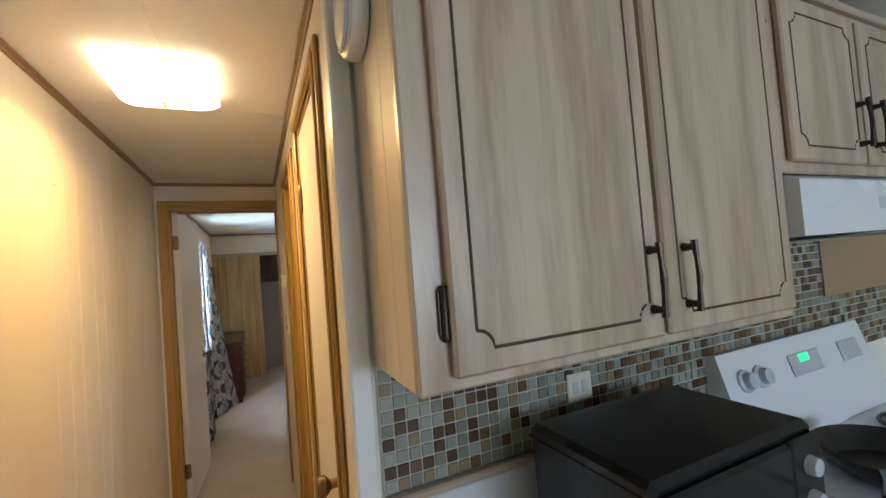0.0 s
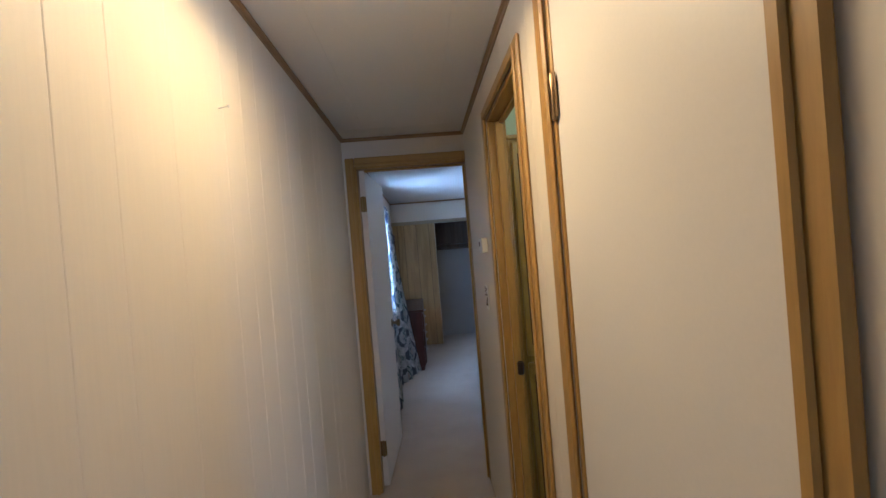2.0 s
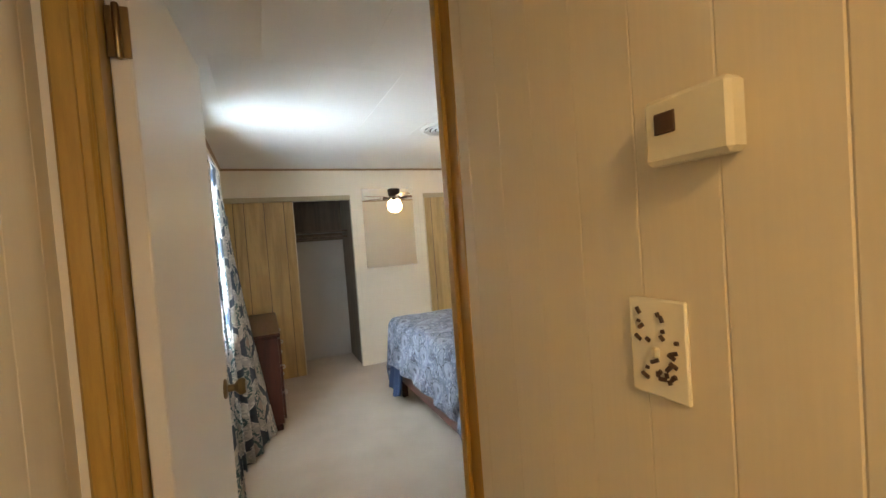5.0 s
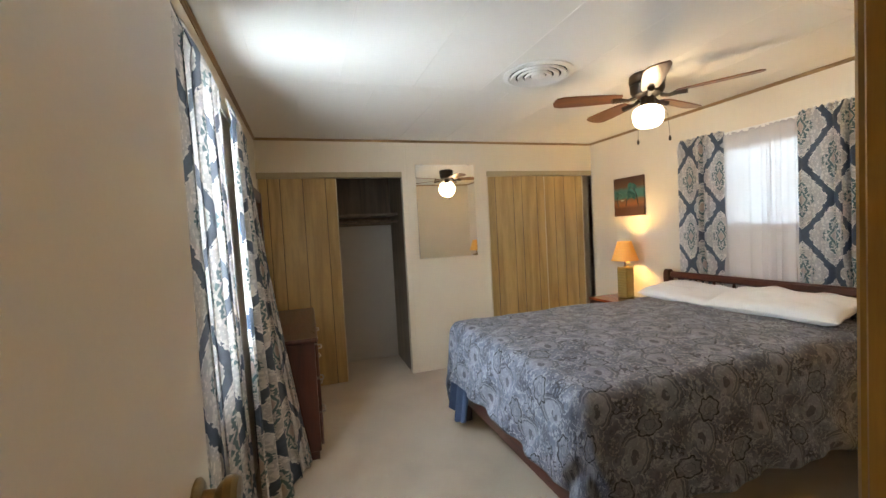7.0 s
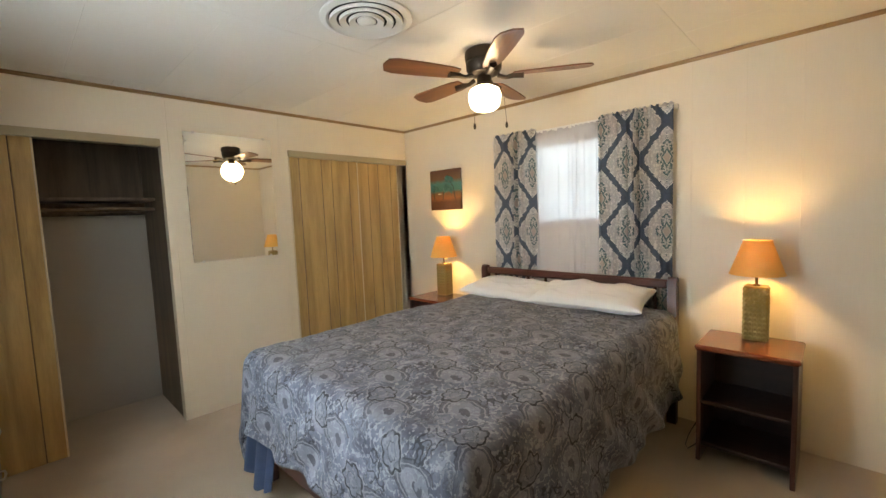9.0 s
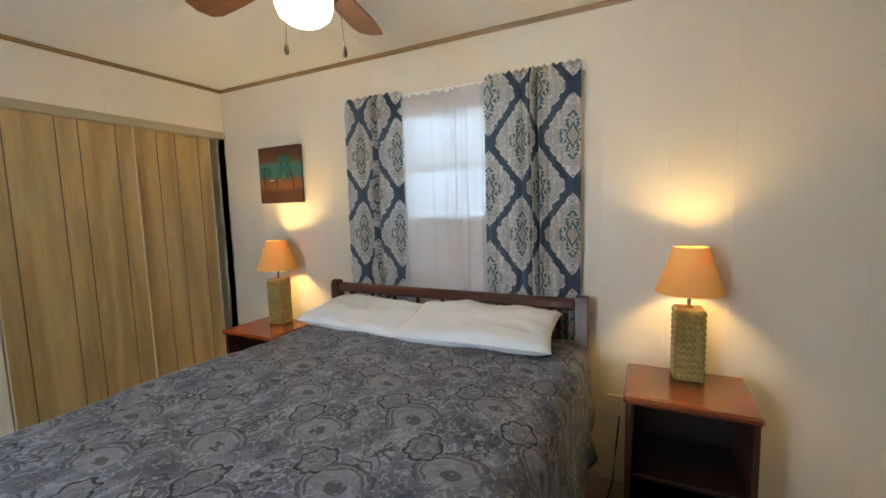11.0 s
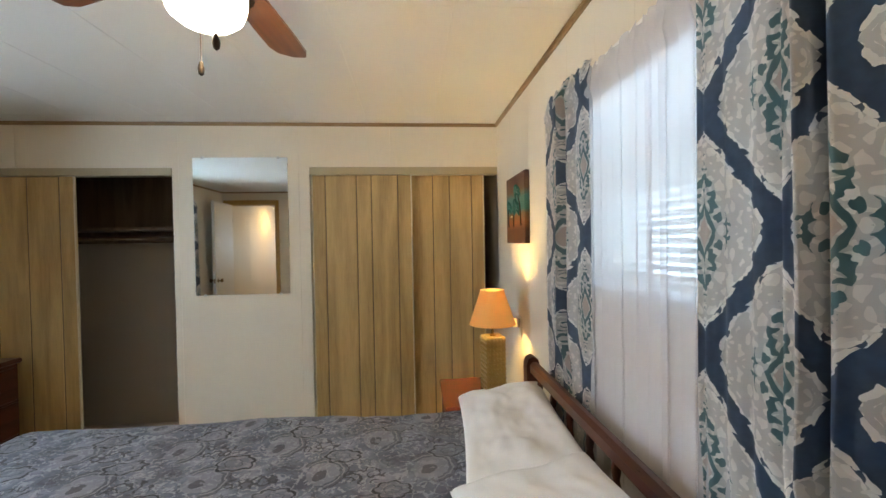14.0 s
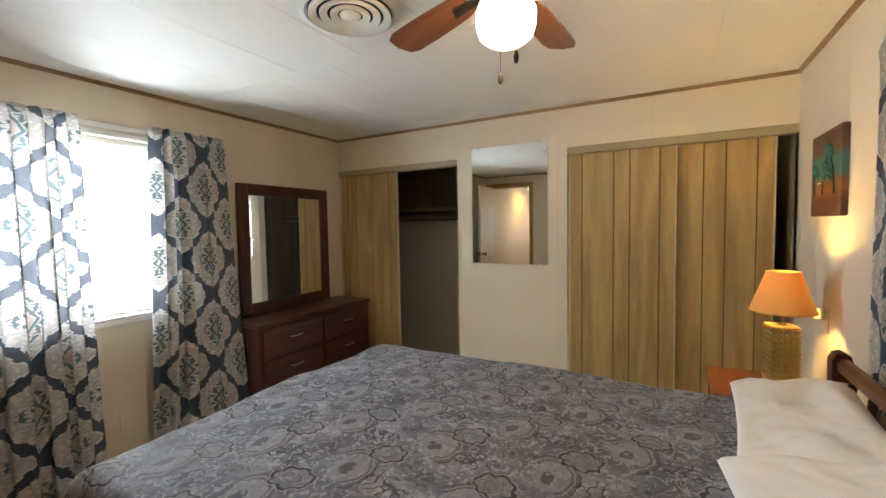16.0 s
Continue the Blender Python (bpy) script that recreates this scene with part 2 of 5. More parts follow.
def sheer_cloth():
    m = material("white_voile", (0.85, 0.85, 0.88), 0.8)
    uv = node(m, "TexCoord").outputs["UV"]
    tr, tp, m1, m2 = node(m, "BsdfTranslucent"), node(m, "BsdfTransparent"), node(m, "MixShader"), node(m, "MixShader")
    tr.inputs[0].default_value = (0.9, 0.88, 0.92, 1)
    m1.inputs[0].default_value = 0.55
    m2.inputs[0].default_value = 0.52
    link(m, m.node_tree.nodes["Principled BSDF"].outputs[0], m1.inputs[1])
    link(m, tr.outputs[0], m1.inputs[2])
    link(m, tp.outputs[0], m2.inputs[1])
    link(m, m1.outputs[0], m2.inputs[2])
    link(m, m2.outputs[0], m.node_tree.nodes["Material Output"].inputs[0])
    return m


SHEER = sheer_cloth()


def paisley():
    """Slate-blue comforter print on a staggered repeat: dark rosettes, banded paisleys, blotches and tendrils."""
    m = material("slate_paisley_cloth", (0.3, 0.3, 0.35), 0.8)
    uv = node(m, "TexCoord").outputs["UV"]

    def vec(op, a, b, c=None):
        n = node(m, "VectorMath")
        n.operation = op
        for i, v in enumerate((a, b, c)):
            if isinstance(v, tuple):
                n.inputs[i].default_value = v
            elif v is not None:
                link(m, v, n.inputs[i])
        return n.outputs["Value"] if op == "DOT_PRODUCT" else n.outputs[0]

    wob = node(m, "TexNoise", Scale=30.0, Detail=2.0)
    link(m, uv, wob.inputs["Vector"])
    sway = node(m, "TexNoise", Scale=4.0, Detail=1.0)
    link(m, uv, sway.inputs["Vector"])
    soft = vec("MULTIPLY_ADD", sway.outputs["Color"], (0.05, 0.05, 0.0), uv)
    bent = vec("MULTIPLY_ADD", wob.outputs["Color"], (0.026, 0.026, 0.0), soft)
    AX, AY = 0.16, 0.195

    def spot(ox, oy, sx=1.0, sy=1.0):
        """Radius and angle about the nearest repeat of a motif set off from the rosettes."""
        p = vec("SUBTRACT", bent, (2.182 + ox + 0.038, 5.515 + oy + 0.038, 0.0))
        qa = vec("WRAP", p, (AX, AY, 1.0), (-AX, -AY, -1.0))
        qb = vec("WRAP", vec("ADD", p, (AX, AY, 0.0)), (AX, AY, 1.0), (-AX, -AY, -1.0))
        near = calc(m, "LESS_THAN", vec("DOT_PRODUCT", qb, qb), vec("DOT_PRODUCT", qa, qa))
        q = vec("MULTIPLY", mixc(m, near, qa, qb), (sx, sy, 0.0))
        sep = node(m, "SeparateXYZ")
        link(m, q, sep.inputs[0])
        return calc(m, "SQRT", vec("DOT_PRODUCT", q, q)), calc(m, "ARCTAN2", sep.outputs[1], sep.outputs[0])

    def line(value, at, half):
        return calc(m, "LESS_THAN", calc(m, "ABSOLUTE", calc(m, "ADD", value, -at)), half)

    def within(value, limit):
        return calc(m, "LESS_THAN", value, limit)

    def both(*masks):
        out = masks[0]
        for q in masks[1:]:
            out = calc(m, "MULTIPLY", out, q)
        return out

    mottle, fine = noise_of(m, uv, 9, 4, 0.65), noise_of(m, bent, 26, 2)
    wear = noise_of(m, uv, 38, 2)
    c = ramp(m, mottle, [(0.34, (0.054, 0.061, 0.088)), (0.5, (0.105, 0.116, 0.156)), (0.66, (0.205, 0.217, 0.262))])
    strokes = both(line(fine, 0.5, 0.035), calc(m, "GREATER_THAN", wear, 0.44))
    c = mixc(m, calc(m, "MULTIPLY", strokes, 0.65), c, (0.31, 0.32, 0.35))
    shadow = both(line(noise_of(m, bent, 22, 2), 0.43, 0.022), calc(m, "GREATER_THAN", wear, 0.47))
    c = mixc(m, calc(m, "MULTIPLY", shadow, 0.6), c, (0.04, 0.043, 0.058))
    # blurred dark blooms
    r, a = spot(0.15, -0.045)
    rings = calc(m, "MULTIPLY_ADD", calc(m, "SINE", calc(m, "MULTIPLY", r, 330.0)), 0.25, 0.65)
    bloom = both(calc(m, "MULTIPLY_ADD", calc(m, "MINIMUM", r, 0.062), -16.1, 1.0), rings, calc(m, "MULTIPLY_ADD", mottle, 1.2, 0.35))
    c = mixc(m, bloom, c, (0.026, 0.029, 0.042))
    # paisley bands
    r, a = spot(-0.055, -0.095, 1.0, 0.85)
    turn = calc(m, "GREATER_THAN", calc(m, "SINE", calc(m, "ADD", a, 0.9)), -0.35)
    c = mixc(m, calc(m, "MULTIPLY", within(r, 0.050), 0.55), c, (0.215, 0.22, 0.25))
    c = mixc(m, both(line(r, 0.060, 0.010), turn, calc(m, "MULTIPLY_ADD", wear, 1.0, 0.25)), c, (0.062, 0.066, 0.085))
    c = mixc(m, both(line(r, 0.060, 0.0022), turn), c, (0.20, 0.205, 0.23))
    c = mixc(m, calc(m, "MULTIPLY", both(line(r, 0.0715, 0.0018), turn), 0.8), c, (0.02, 0.021, 0.03))
    drop = both(within(calc(m, "MULTIPLY", r, calc(m, "MULTIPLY_ADD", calc(m, "SINE", calc(m, "ADD", a, 0.6)), 0.55, 1.0)), 0.015), calc(m, "GREATER_THAN", wear, 0.40))
    c = mixc(m, calc(m, "MULTIPLY", drop, 0.8), c, (0.03, 0.032, 0.045))
    # small ringed buds
    r, a = spot(-0.145, -0.04)
    buds = both(within(r, 0.036), line(calc(m, "SINE", calc(m, "MULTIPLY", r, 300.0)), 0.0, 0.3))
    c = mixc(m, calc(m, "MULTIPLY", buds, 0.6), c, (0.045, 0.048, 0.065))
    # tendrils
    r, a = spot(0.075, -0.115, 0.75, 1.3)
    curl = line(noise_of(m, uv, 30, 1, 0.3), 0.5, 0.040)
    c = mixc(m, calc(m, "MULTIPLY", both(within(r, 0.052), curl), 0.85), c, (0.017, 0.018, 0.026))
    # rosettes with dark scalloped outlines
    r, a = spot(0.0, 0.0, 0.92, 1.12)
    lobed = calc(m, "MULTIPLY", r, calc(m, "MULTIPLY_ADD", calc(m, "ABSOLUTE", calc(m, "SINE", calc(m, "MULTIPLY", a, 3.5))), -0.22, 1.18))
    c = mixc(m, calc(m, "MULTIPLY", within(lobed, 0.047), 0.5), c, (0.15, 0.155, 0.185))
    c = mixc(m, calc(m, "MULTIPLY", line(lobed, 0.022, 0.0016), 0.7), c, (0.03, 0.031, 0.043))
    c = mixc(m, calc(m, "MULTIPLY", line(lobed, 0.056, 0.0022), 0.5), c, (0.25, 0.255, 0.28))
    c = mixc(m, both(line(lobed, 0.049, 0.0042), calc(m, "MINIMUM", calc(m, "MULTIPLY_ADD", wear, 3.0, -0.5), 0.97)), c, (0.009, 0.010, 0.015))
    base(m, c)
    bump(m, noise_of(m, uv, 320, 2), 0.25, 0.001)
    m.node_tree.nodes["Principled BSDF"].inputs["Sheen Weight"].default_value = 0.06
    return m


PAISLEY = paisley()
LINEN = paint("white_pillow_cotton", (0.73, 0.74, 0.76), 0.8, 0.03, 8, 0.2)
NAVYSHEET = paint("navy_sheet", (0.035, 0.055, 0.11), 0.85, 0.15)


# ---- geometry ----
class Geo:
    def __init__(self):
        self.v, self.f, self.uv = [], [], None

    def add(self, verts, faces):
        n = len(self.v)
        self.v += [tuple(p) for p in verts]
        self.f += [tuple(i + n for i in f) for f in faces]
        return self

    def box(self, lo, hi, b=0.003):
        """Box with chamfered edges."""
        lo, hi = [min(a, c) for a, c in zip(lo, hi)], [max(a, c) for a, c in zip(lo, hi)]
        b = min(b, *[(h - l) * 0.45 for l, h in zip(lo, hi)])
        vs, idx = [], {}
        for sx in (0, 1):
            for sy in (0, 1):
                for sz in (0, 1):
                    s = (sx, sy, sz)
                    for ax in range(3):
                        p = []
                        for k in range(3):
                            e = hi[k] if s[k] else lo[k]
                            p.append(e if k == ax else e - b if s[k] else e + b)
                        idx[(s, ax)] = len(vs)
                        vs.append(p)
        fs = []
        for ax in range(3):
            o = [k for k in range(3) if k != ax]
            for side in (0, 1):
                q = []
                for a, c in ((0, 0), (1, 0), (1, 1), (0, 1)):
                    s = [0, 0, 0]
                    s[ax], s[o[0]], s[o[1]] = side, a, c
                    q.append(idx[(tuple(s), ax)])
                fs.append(q if (side == 1) == (ax != 1) else q[::-1])
            for a in (0, 1):
                for c in (0, 1):
                    s0, s1 = [0, 0, 0], [0, 0, 0]
                    s0[o[0]], s0[o[1]] = a, c
                    s1[o[0]], s1[o[1]] = a, c
                    s1[ax] = 1
                    fs.append([idx[(tuple(s0), o[0])], idx[(tuple(s1), o[0])], idx[(tuple(s1), o[1])], idx[(tuple(s0), o[1])]])
        for sx in (0, 1):
            for sy in (0, 1):
                for sz in (0, 1):
                    fs.append([idx[((sx, sy, sz), k)] for k in range(3)])
        return self.add(vs, fs)

    def lathe(self, profile, seg=24, centre=(0, 0, 0), axis="z"):
        """profile: (radius, height) pairs."""
        vs, fs, n = [], [], len(profile)
        for k in range(seg):
            a = 2 * math.pi * k / seg
            for r, h in profile:
                p = (r * math.cos(a), r * math.sin(a), h)
                if axis == "x":
                    p = (p[2], p[0], p[1])
                elif axis == "y":
                    p = (p[0], p[2], p[1])
                vs.append((p[0] + centre[0], p[1] + centre[1], p[2] + centre[2]))
        for k in range(seg):
            j = (k + 1) % seg
            for i in range(n - 1):
                fs.append((k * n + i, j * n + i, j * n + i + 1, k * n + i + 1))
        for i, rev in ((0, True), (n - 1, False)) if profile[0] != profile[-1] else ():
            if profile[i][0] > 1e-5:
                ring = [k * n + i for k in range(seg)]
                fs.append(ring[::-1] if rev else ring)
        return self.add(vs, fs)

    def tube(self, pts, r, seg=8):
        """Round bar along a line of points; r may be a list."""
        pts = [Vector(p) for p in pts]
        rs = r if isinstance(r, (list, tuple)) else [r] * len(pts)
        vs, fs = [], []
        for i, p in enumerate(pts):
            d = (pts[min(i + 1, len(pts) - 1)] - pts[max(i - 1, 0)]).normalized()
            up = Vector((0, 0, 1)) if abs(d.z) < 0.9 else Vector((1, 0, 0))
            a = d.cross(up).normalized()
            b = d.cross(a)
            for k in range(seg):
                t = 2 * math.pi * k / seg
                vs.append(p + (a * math.cos(t) + b * math.sin(t)) * rs[i])
        for i in range(len(pts) - 1):
            for k in range(seg):
                j = (k + 1) % seg
                fs.append((i * seg + k, i * seg + j, i * seg + seg + j, i * seg + seg + k))
        fs.append(tuple(range(seg))[::-1])
        fs.append(tuple((len(pts) - 1) * seg + k for k in range(seg)))
        return self.add(vs, fs)

    def sheet(self, nu, nv, at):
        """Grid of at(s, t) -> (point, (u, v)), s and t from 0 to 1."""
        vs, uvs, fs = [], [], []
        for j in range(nv + 1):
            for i in range(nu + 1):
                p, q = at(i / nu, j / nv)
                vs.append(p)
                uvs.append(q)
        for j in range(nv):
            for i in range(nu):
                a = j * (nu + 1) + i
                fs.append((a, a + 1, a + nu + 2, a + nu + 1))
        self.uv = uvs
        return self.add(vs, fs)

    def prism(self, outline, d0, d1, axis="y"):
        """Outline of (a, b) pairs pushed from d0 to d1 along axis."""
        put = {"y": lambda a, b, d: (a, d, b), "x": lambda a, b, d: (d, a, b), "z": lambda a, b, d: (a, b, d)}[axis]
        n = len(outline)
        vs = [put(a, b, d0) for a, b in outline] + [put(a, b, d1) for a, b in outline]
        fs = [tuple(range(n))[::-1], tuple(range(n, 2 * n))]
        fs += [(i, (i + 1) % n, (i + 1) % n + n, i + n) for i in range(n)]
        return self.add(vs, fs)

    def mesh(self, name, mat, smooth=True):
        me = bpy.data.meshes.new(name)
        me.from_pydata(self.v, [], self.f)
        bm = bmesh.new()
        bm.from_mesh(me)
        bmesh.ops.recalc_face_normals(bm, faces=bm.faces)
        bm.to_mesh(me)
        bm.free()
        if self.uv:
            lay = me.uv_layers.new(name="UVMap")
            for lo in me.loops:
                lay.data[lo.index].uv = self.uv[lo.vertex_index]
        if smooth:
            me.shade_smooth()
            me.set_sharp_from_angle(angle=radians(35))
        me.materials.append(mat)
        return me


def part(name, geo, mat, parent=None, label="", at=None):
    """One mesh object, under a thing or a part."""
    me = geo if isinstance(geo, bpy.types.Mesh) else geo.mesh(name, mat)
    ob = new(name, me)
    if parent:
        ob.parent = parent
    if at is not None:
        ob.matrix_basis = at
    return tagged(ob, label)


def thing(name, label, category, at=(0, 0, 0), turn=0, group="", kind=""):
    ob = new(name)
    ob.empty_display_size = 0.1
    ob.matrix_basis = pose(*at, 0, 0, turn)
    return tagged(ob, label, category, group, kind)


def setting(name, geo, mat, label, category="", parent=None):
    ob = part(name, geo, mat, parent)
    return tagged(ob, label, category, kind="structure")


def grooved(geo, axis, face, back, u0, u1, z0, z1, openings=(), grooves=(), width=0.005, deep=0.0018):
    """A wall with V-grooves in its face and openings (u0, u1, z0, z1) cut through."""
    s = 1 if back > face else -1
    put = (lambda d, u, z: (d, u, z)) if axis == "x" else (lambda d, u, z: (u, d, z))
    cut = [(u0, face), (u1, face)]
    for g in grooves:
        if u0 + 0.02 < g < u1 - 0.02 and all(abs(g - e) > 0.012 for o in openings for e in o[:2]):
            cut += [(g - width / 2, face), (g, face + s * deep), (g + width / 2, face)]
    for o in openings:
        cut += [(o[0], face), (o[1], face)]
    cut = sorted(set(cut))
    zs = sorted({z0, z1, *[z for o in openings for z in o[2:]]})
    zs = [z for z in zs if z0 <= z <= z1]
    open_at = lambda u, z: any(o[0] < u < o[1] and o[2] < z < o[3] for o in openings)
    for (ua, da), (ub, db) in zip(cut, cut[1:]):
        if ub - ua < 1e-6:
            continue
        for za, zb in zip(zs, zs[1:]):
            if open_at((ua + ub) / 2, (za + zb) / 2):
                continue
            geo.add([put(da, ua, za), put(db, ub, za), put(db, ub, zb), put(da, ua, zb),
                     put(back, ua, za), put(back, ub, za), put(back, ub, zb), put(back, ua, zb)], [(0, 1, 2, 3), (7, 6, 5, 4)])
    rims = [(u0, u1, z0, z1)] + [(max(o[0], u0), min(o[1], u1), max(o[2], z0), min(o[3], z1)) for o in openings]
    for a, b, c, d in rims:
        geo.add([put(face, a, c), put(face, b, c), put(face, b, d), put(face, a, d), put(back, a, c), put(back, b, c), put(back, b, d), put(back, a, d)],
                ([] if c <= z0 else [(0, 1, 5, 4)]) + [(1, 2, 6, 5), (2, 3, 7, 6), (3, 0, 4, 7)])
    return geo


def plank_lines(a, b, seed):
    """Irregular groove places of printed plank panelling, 0.41 m repeat."""
    rnd = random.Random(seed)
    out, u = [], a
    while u < b:
        u += rnd.choice((0.102, 0.152, 0.203, 0.102, 0.127))
        out.append(u)
    return out


# ---- setting: floor, walls, ceiling ----
W, E, HALL, END, NORTH, KITCHEN = 0.04, 3.30, 0.772, 4.135, 7.70, 1.72
setting("floor", Geo().box((W - 0.1, -3.2, -0.06), (E + 0.1, 8.45, 0.0), 0.001), CARPET, "beige short-pile carpet over the whole floor", "floor")

ceil = Geo()
y = -3.24
while y < 8.4:
    x = W - 0.05 - (0.2 if int(round((y + 3.24) / 1.2)) % 2 else 0.0)
    while x < E:
        ceil.box((max(x, W - 0.05), y, CEIL), (min(x + 0.412, E + 0.05), min(y + 1.2, 8.45), CEIL + 0.012), 0.0014)
        x += 0.412
    y += 1.2
ceil.box((W - 0.1, -3.2, CEIL + 0.012), (E + 0.1, 8.45, CEIL + 0.06), 0.001)
setting("ceiling", ceil, CEILING, "white ceiling of butted fibre panels", "ceiling")

WEST_WIN = (5.33, 6.16, 0.85, 1.845)
EAST_WIN = (5.64, 6.30, 1.22, 1.79)
BATH_WIN = (3.28, 3.72, 1.22, 1.72)
setting("wall_west", grooved(Geo(), "x", W, W - 0.12, -3.1, 8.40, 0, CEIL, [WEST_WIN], plank_lines(-3, 8.3, 3), 0.004, 0.0010), WALL, "cream vinyl plank panelling of the outer wall", "wall")
setting("wall_east", grooved(Geo(), "x", E, E + 0.12, -3.1, 8.40, 0, CEIL, [EAST_WIN, BATH_WIN], plank_lines(4.2, 7.7, 5)[::2], 0.004, 0.0009), WALL, "cream vinyl plank panelling behind the bed", "wall")
D1 = (1.969, 2.519, 0, 1.98)
BATH = (2.762, 3.322, 0, 1.945)
setting("wall_hall", grooved(Geo(), "x", HALL, HALL + 0.075, KITCHEN, END, 0, CEIL, [D1, BATH], plank_lines(1.7, 4.1, 8), 0.004, 0.0010), WALL, "cream panelled hall wall with two doorways", "wall")
BDOOR = (0.104, 0.786, 0, 1.962)
setting("wall_hall_end", grooved(Geo(), "y", END, END + 0.10, W, E, 0, CEIL, [BDOOR]), WALL, "cream wall round the bedroom doorway", "wall")
C1, C2 = (W, 1.25, 0, 1.85), (2.084, E, 0, 1.85)
setting("wall_closet", grooved(Geo(), "y", NORTH, NORTH + 0.07, W, E, 0, CEIL, [C1, C2], [0.35, 1.29, 2.02, 2.6]), WALL, "cream wall between two sliding-door closets", "wall")
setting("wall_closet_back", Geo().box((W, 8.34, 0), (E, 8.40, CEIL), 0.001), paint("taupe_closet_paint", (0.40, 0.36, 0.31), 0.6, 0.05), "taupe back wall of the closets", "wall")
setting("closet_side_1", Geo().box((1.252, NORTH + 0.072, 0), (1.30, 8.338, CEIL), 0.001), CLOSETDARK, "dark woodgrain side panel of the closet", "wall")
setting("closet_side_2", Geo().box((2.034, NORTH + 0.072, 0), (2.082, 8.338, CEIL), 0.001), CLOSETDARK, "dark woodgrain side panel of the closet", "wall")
setting("wall_kitchen", grooved(Geo(), "y", KITCHEN, KITCHEN + 0.075, HALL + 0.076, E, 0, CEIL), WHITEWALL, "white wall behind the kitchen counter", "wall")
setting("wall_south", grooved(Geo(), "y", -3.0, -3.1, W, E, 0, CEIL, [(1.25, 2.75, 0.95, 1.95)]), WALL, "cream wall at the far end of the living room", "wall")
setting("wall_bath_south", Geo().box((HALL + 0.077, 2.56, 0), (E - 0.001, 2.62, CEIL), 0.001), BLUEWALL, "pale blue-green bathroom wall", "wall")
setting("wall_bath_north", Geo().box((HALL + 0.077, 4.07, 0), (2.54, 4.092, CEIL), 0.001), BLUEWALL, "pale blue-green bathroom wall", "wall")


def strip(name, lo, hi, mat, label, b=0.004, category="trim"):
    return setting(name, Geo().box(lo, hi, b), mat, label, category)


def cove(name, axis, fixed, a, b, side):
    """Small wooden moulding in the angle of wall and ceiling."""
    w = 0.02
    out = [(0, 0), (0, -0.019), (0.005, -0.019), (0.008, -0.011), (0.016, -0.007), (0.016, 0)]
    g = Geo()
    g.prism([(fixed + side * p, CEIL - 0.001 + q) for p, q in out], a, b, "y" if axis == "y" else "x")
    return setting(name, g, CROWNY if axis == "y" else CROWNX, "narrow brown cove moulding along the ceiling", "moulding")


cove("cove_west_hall", "y", W, KITCHEN, END, 1)
cove("cove_west_living", "y", W, -2.98, KITCHEN, 1)
cove("cove_west_bed", "y", W, END + 0.10, NORTH, 1)
cove("cove_east", "y", E, END + 0.10, NORTH, -1)
cove("cove_hall", "y", HALL, KITCHEN, END, -1)
cove("cove_hall_end", "x", END, W, HALL, -1)
cove("cove_north", "x", NORTH, W, E, -1)
cove("cove_bed_south", "x", END + 0.10, W, E, 1)
cove("cove_bath_north", "x", 4.07, HALL + 0.08, 2.50, -1)
cove("cove_bath_east", "y", 2.50, 2.62, 4.07, -1)


def casing(name, axis, face, side, o, w=0.045, t=0.014, through_to=None, trims=(True, True)):
    """Oak door frame: jamb lining and flat casing on the face, for an opening o = (u0, u1, z0, z1)."""
    u0, u1, _, z1 = o
    fr = thing(name, "golden oak door casing round the doorway", "door frame", kind="structure")
    def put(lo, hi):
        return (lo, hi) if axis == "x" else ((lo[1], lo[0], lo[2]), (hi[1], hi[0], hi[2]))
    f0, f1 = face + side * t, face + side * 0.0005
    back = through_to
    if trims[0]:
        part("casing", Geo().box(*put((f0, u0 - w, 0), (f1, u0 + 0.004, z1 + w)), 0.005), TRIM, fr)
        part("casing_bead", Geo().box(*put((f0 + side * 0.006, u0 - 0.016, 0), (f0 - side * 0.002, u0 + 0.002, z1 + 0.012)), 0.004), TRIM, fr)
    if trims[1]:
        part("casing", Geo().box(*put((f0, u1 - 0.004, 0), (f1, u1 + (w if trims[1] is True else trims[1]), z1 + w)), 0.005), TRIM, fr)
    part("head_casing", Geo().box(*put((f0 + side * 0.001, u0 + 0.005, z1 - 0.004), (f1, u1 - 0.005, z1 + w)), 0.005), TRIMY if axis == "x" else TRIMX, fr)
    part("head_bead", Geo().box(*put((f0 + side * 0.006, u0 + 0.003, z1 - 0.002), (f0 - side * 0.002, u1 - 0.003, z1 + 0.014)), 0.004), TRIMY if axis == "x" else TRIMX, fr)
    j = 0.016
    part("jamb", Geo().box(*put((face - side * 0.001, u0 + 0.0005, 0), (back, u0 + j, z1 - 0.001)), 0.002), TRIM, fr)
    part("jamb", Geo().box(*put((face - side * 0.001, u1 - j, 0), (back, u1 - 0.0005, z1 - 0.001)), 0.002), TRIM, fr)
    part("head_jamb", Geo().box(*put((face - side * 0.001, u0 + j, z1 - j), (back, u1 - j, z1 - 0.001)), 0.002), TRIMY if axis == "x" else TRIMX, fr)
    s0 = face - side * 0.045
    part("door_stop", Geo().box(*put((s0, u1 - j - 0.012, 0), (s0 - side * 0.02, u1 - j, z1 - j)), 0.003), TRIM, fr)
    part("door_stop", Geo().box(*put((s0, u0 + j + 0.012, z1 - j - 0.012), (s0 - side * 0.02, u1 - j - 0.012, z1 - j)), 0.003), TRIM, fr)
    return fr


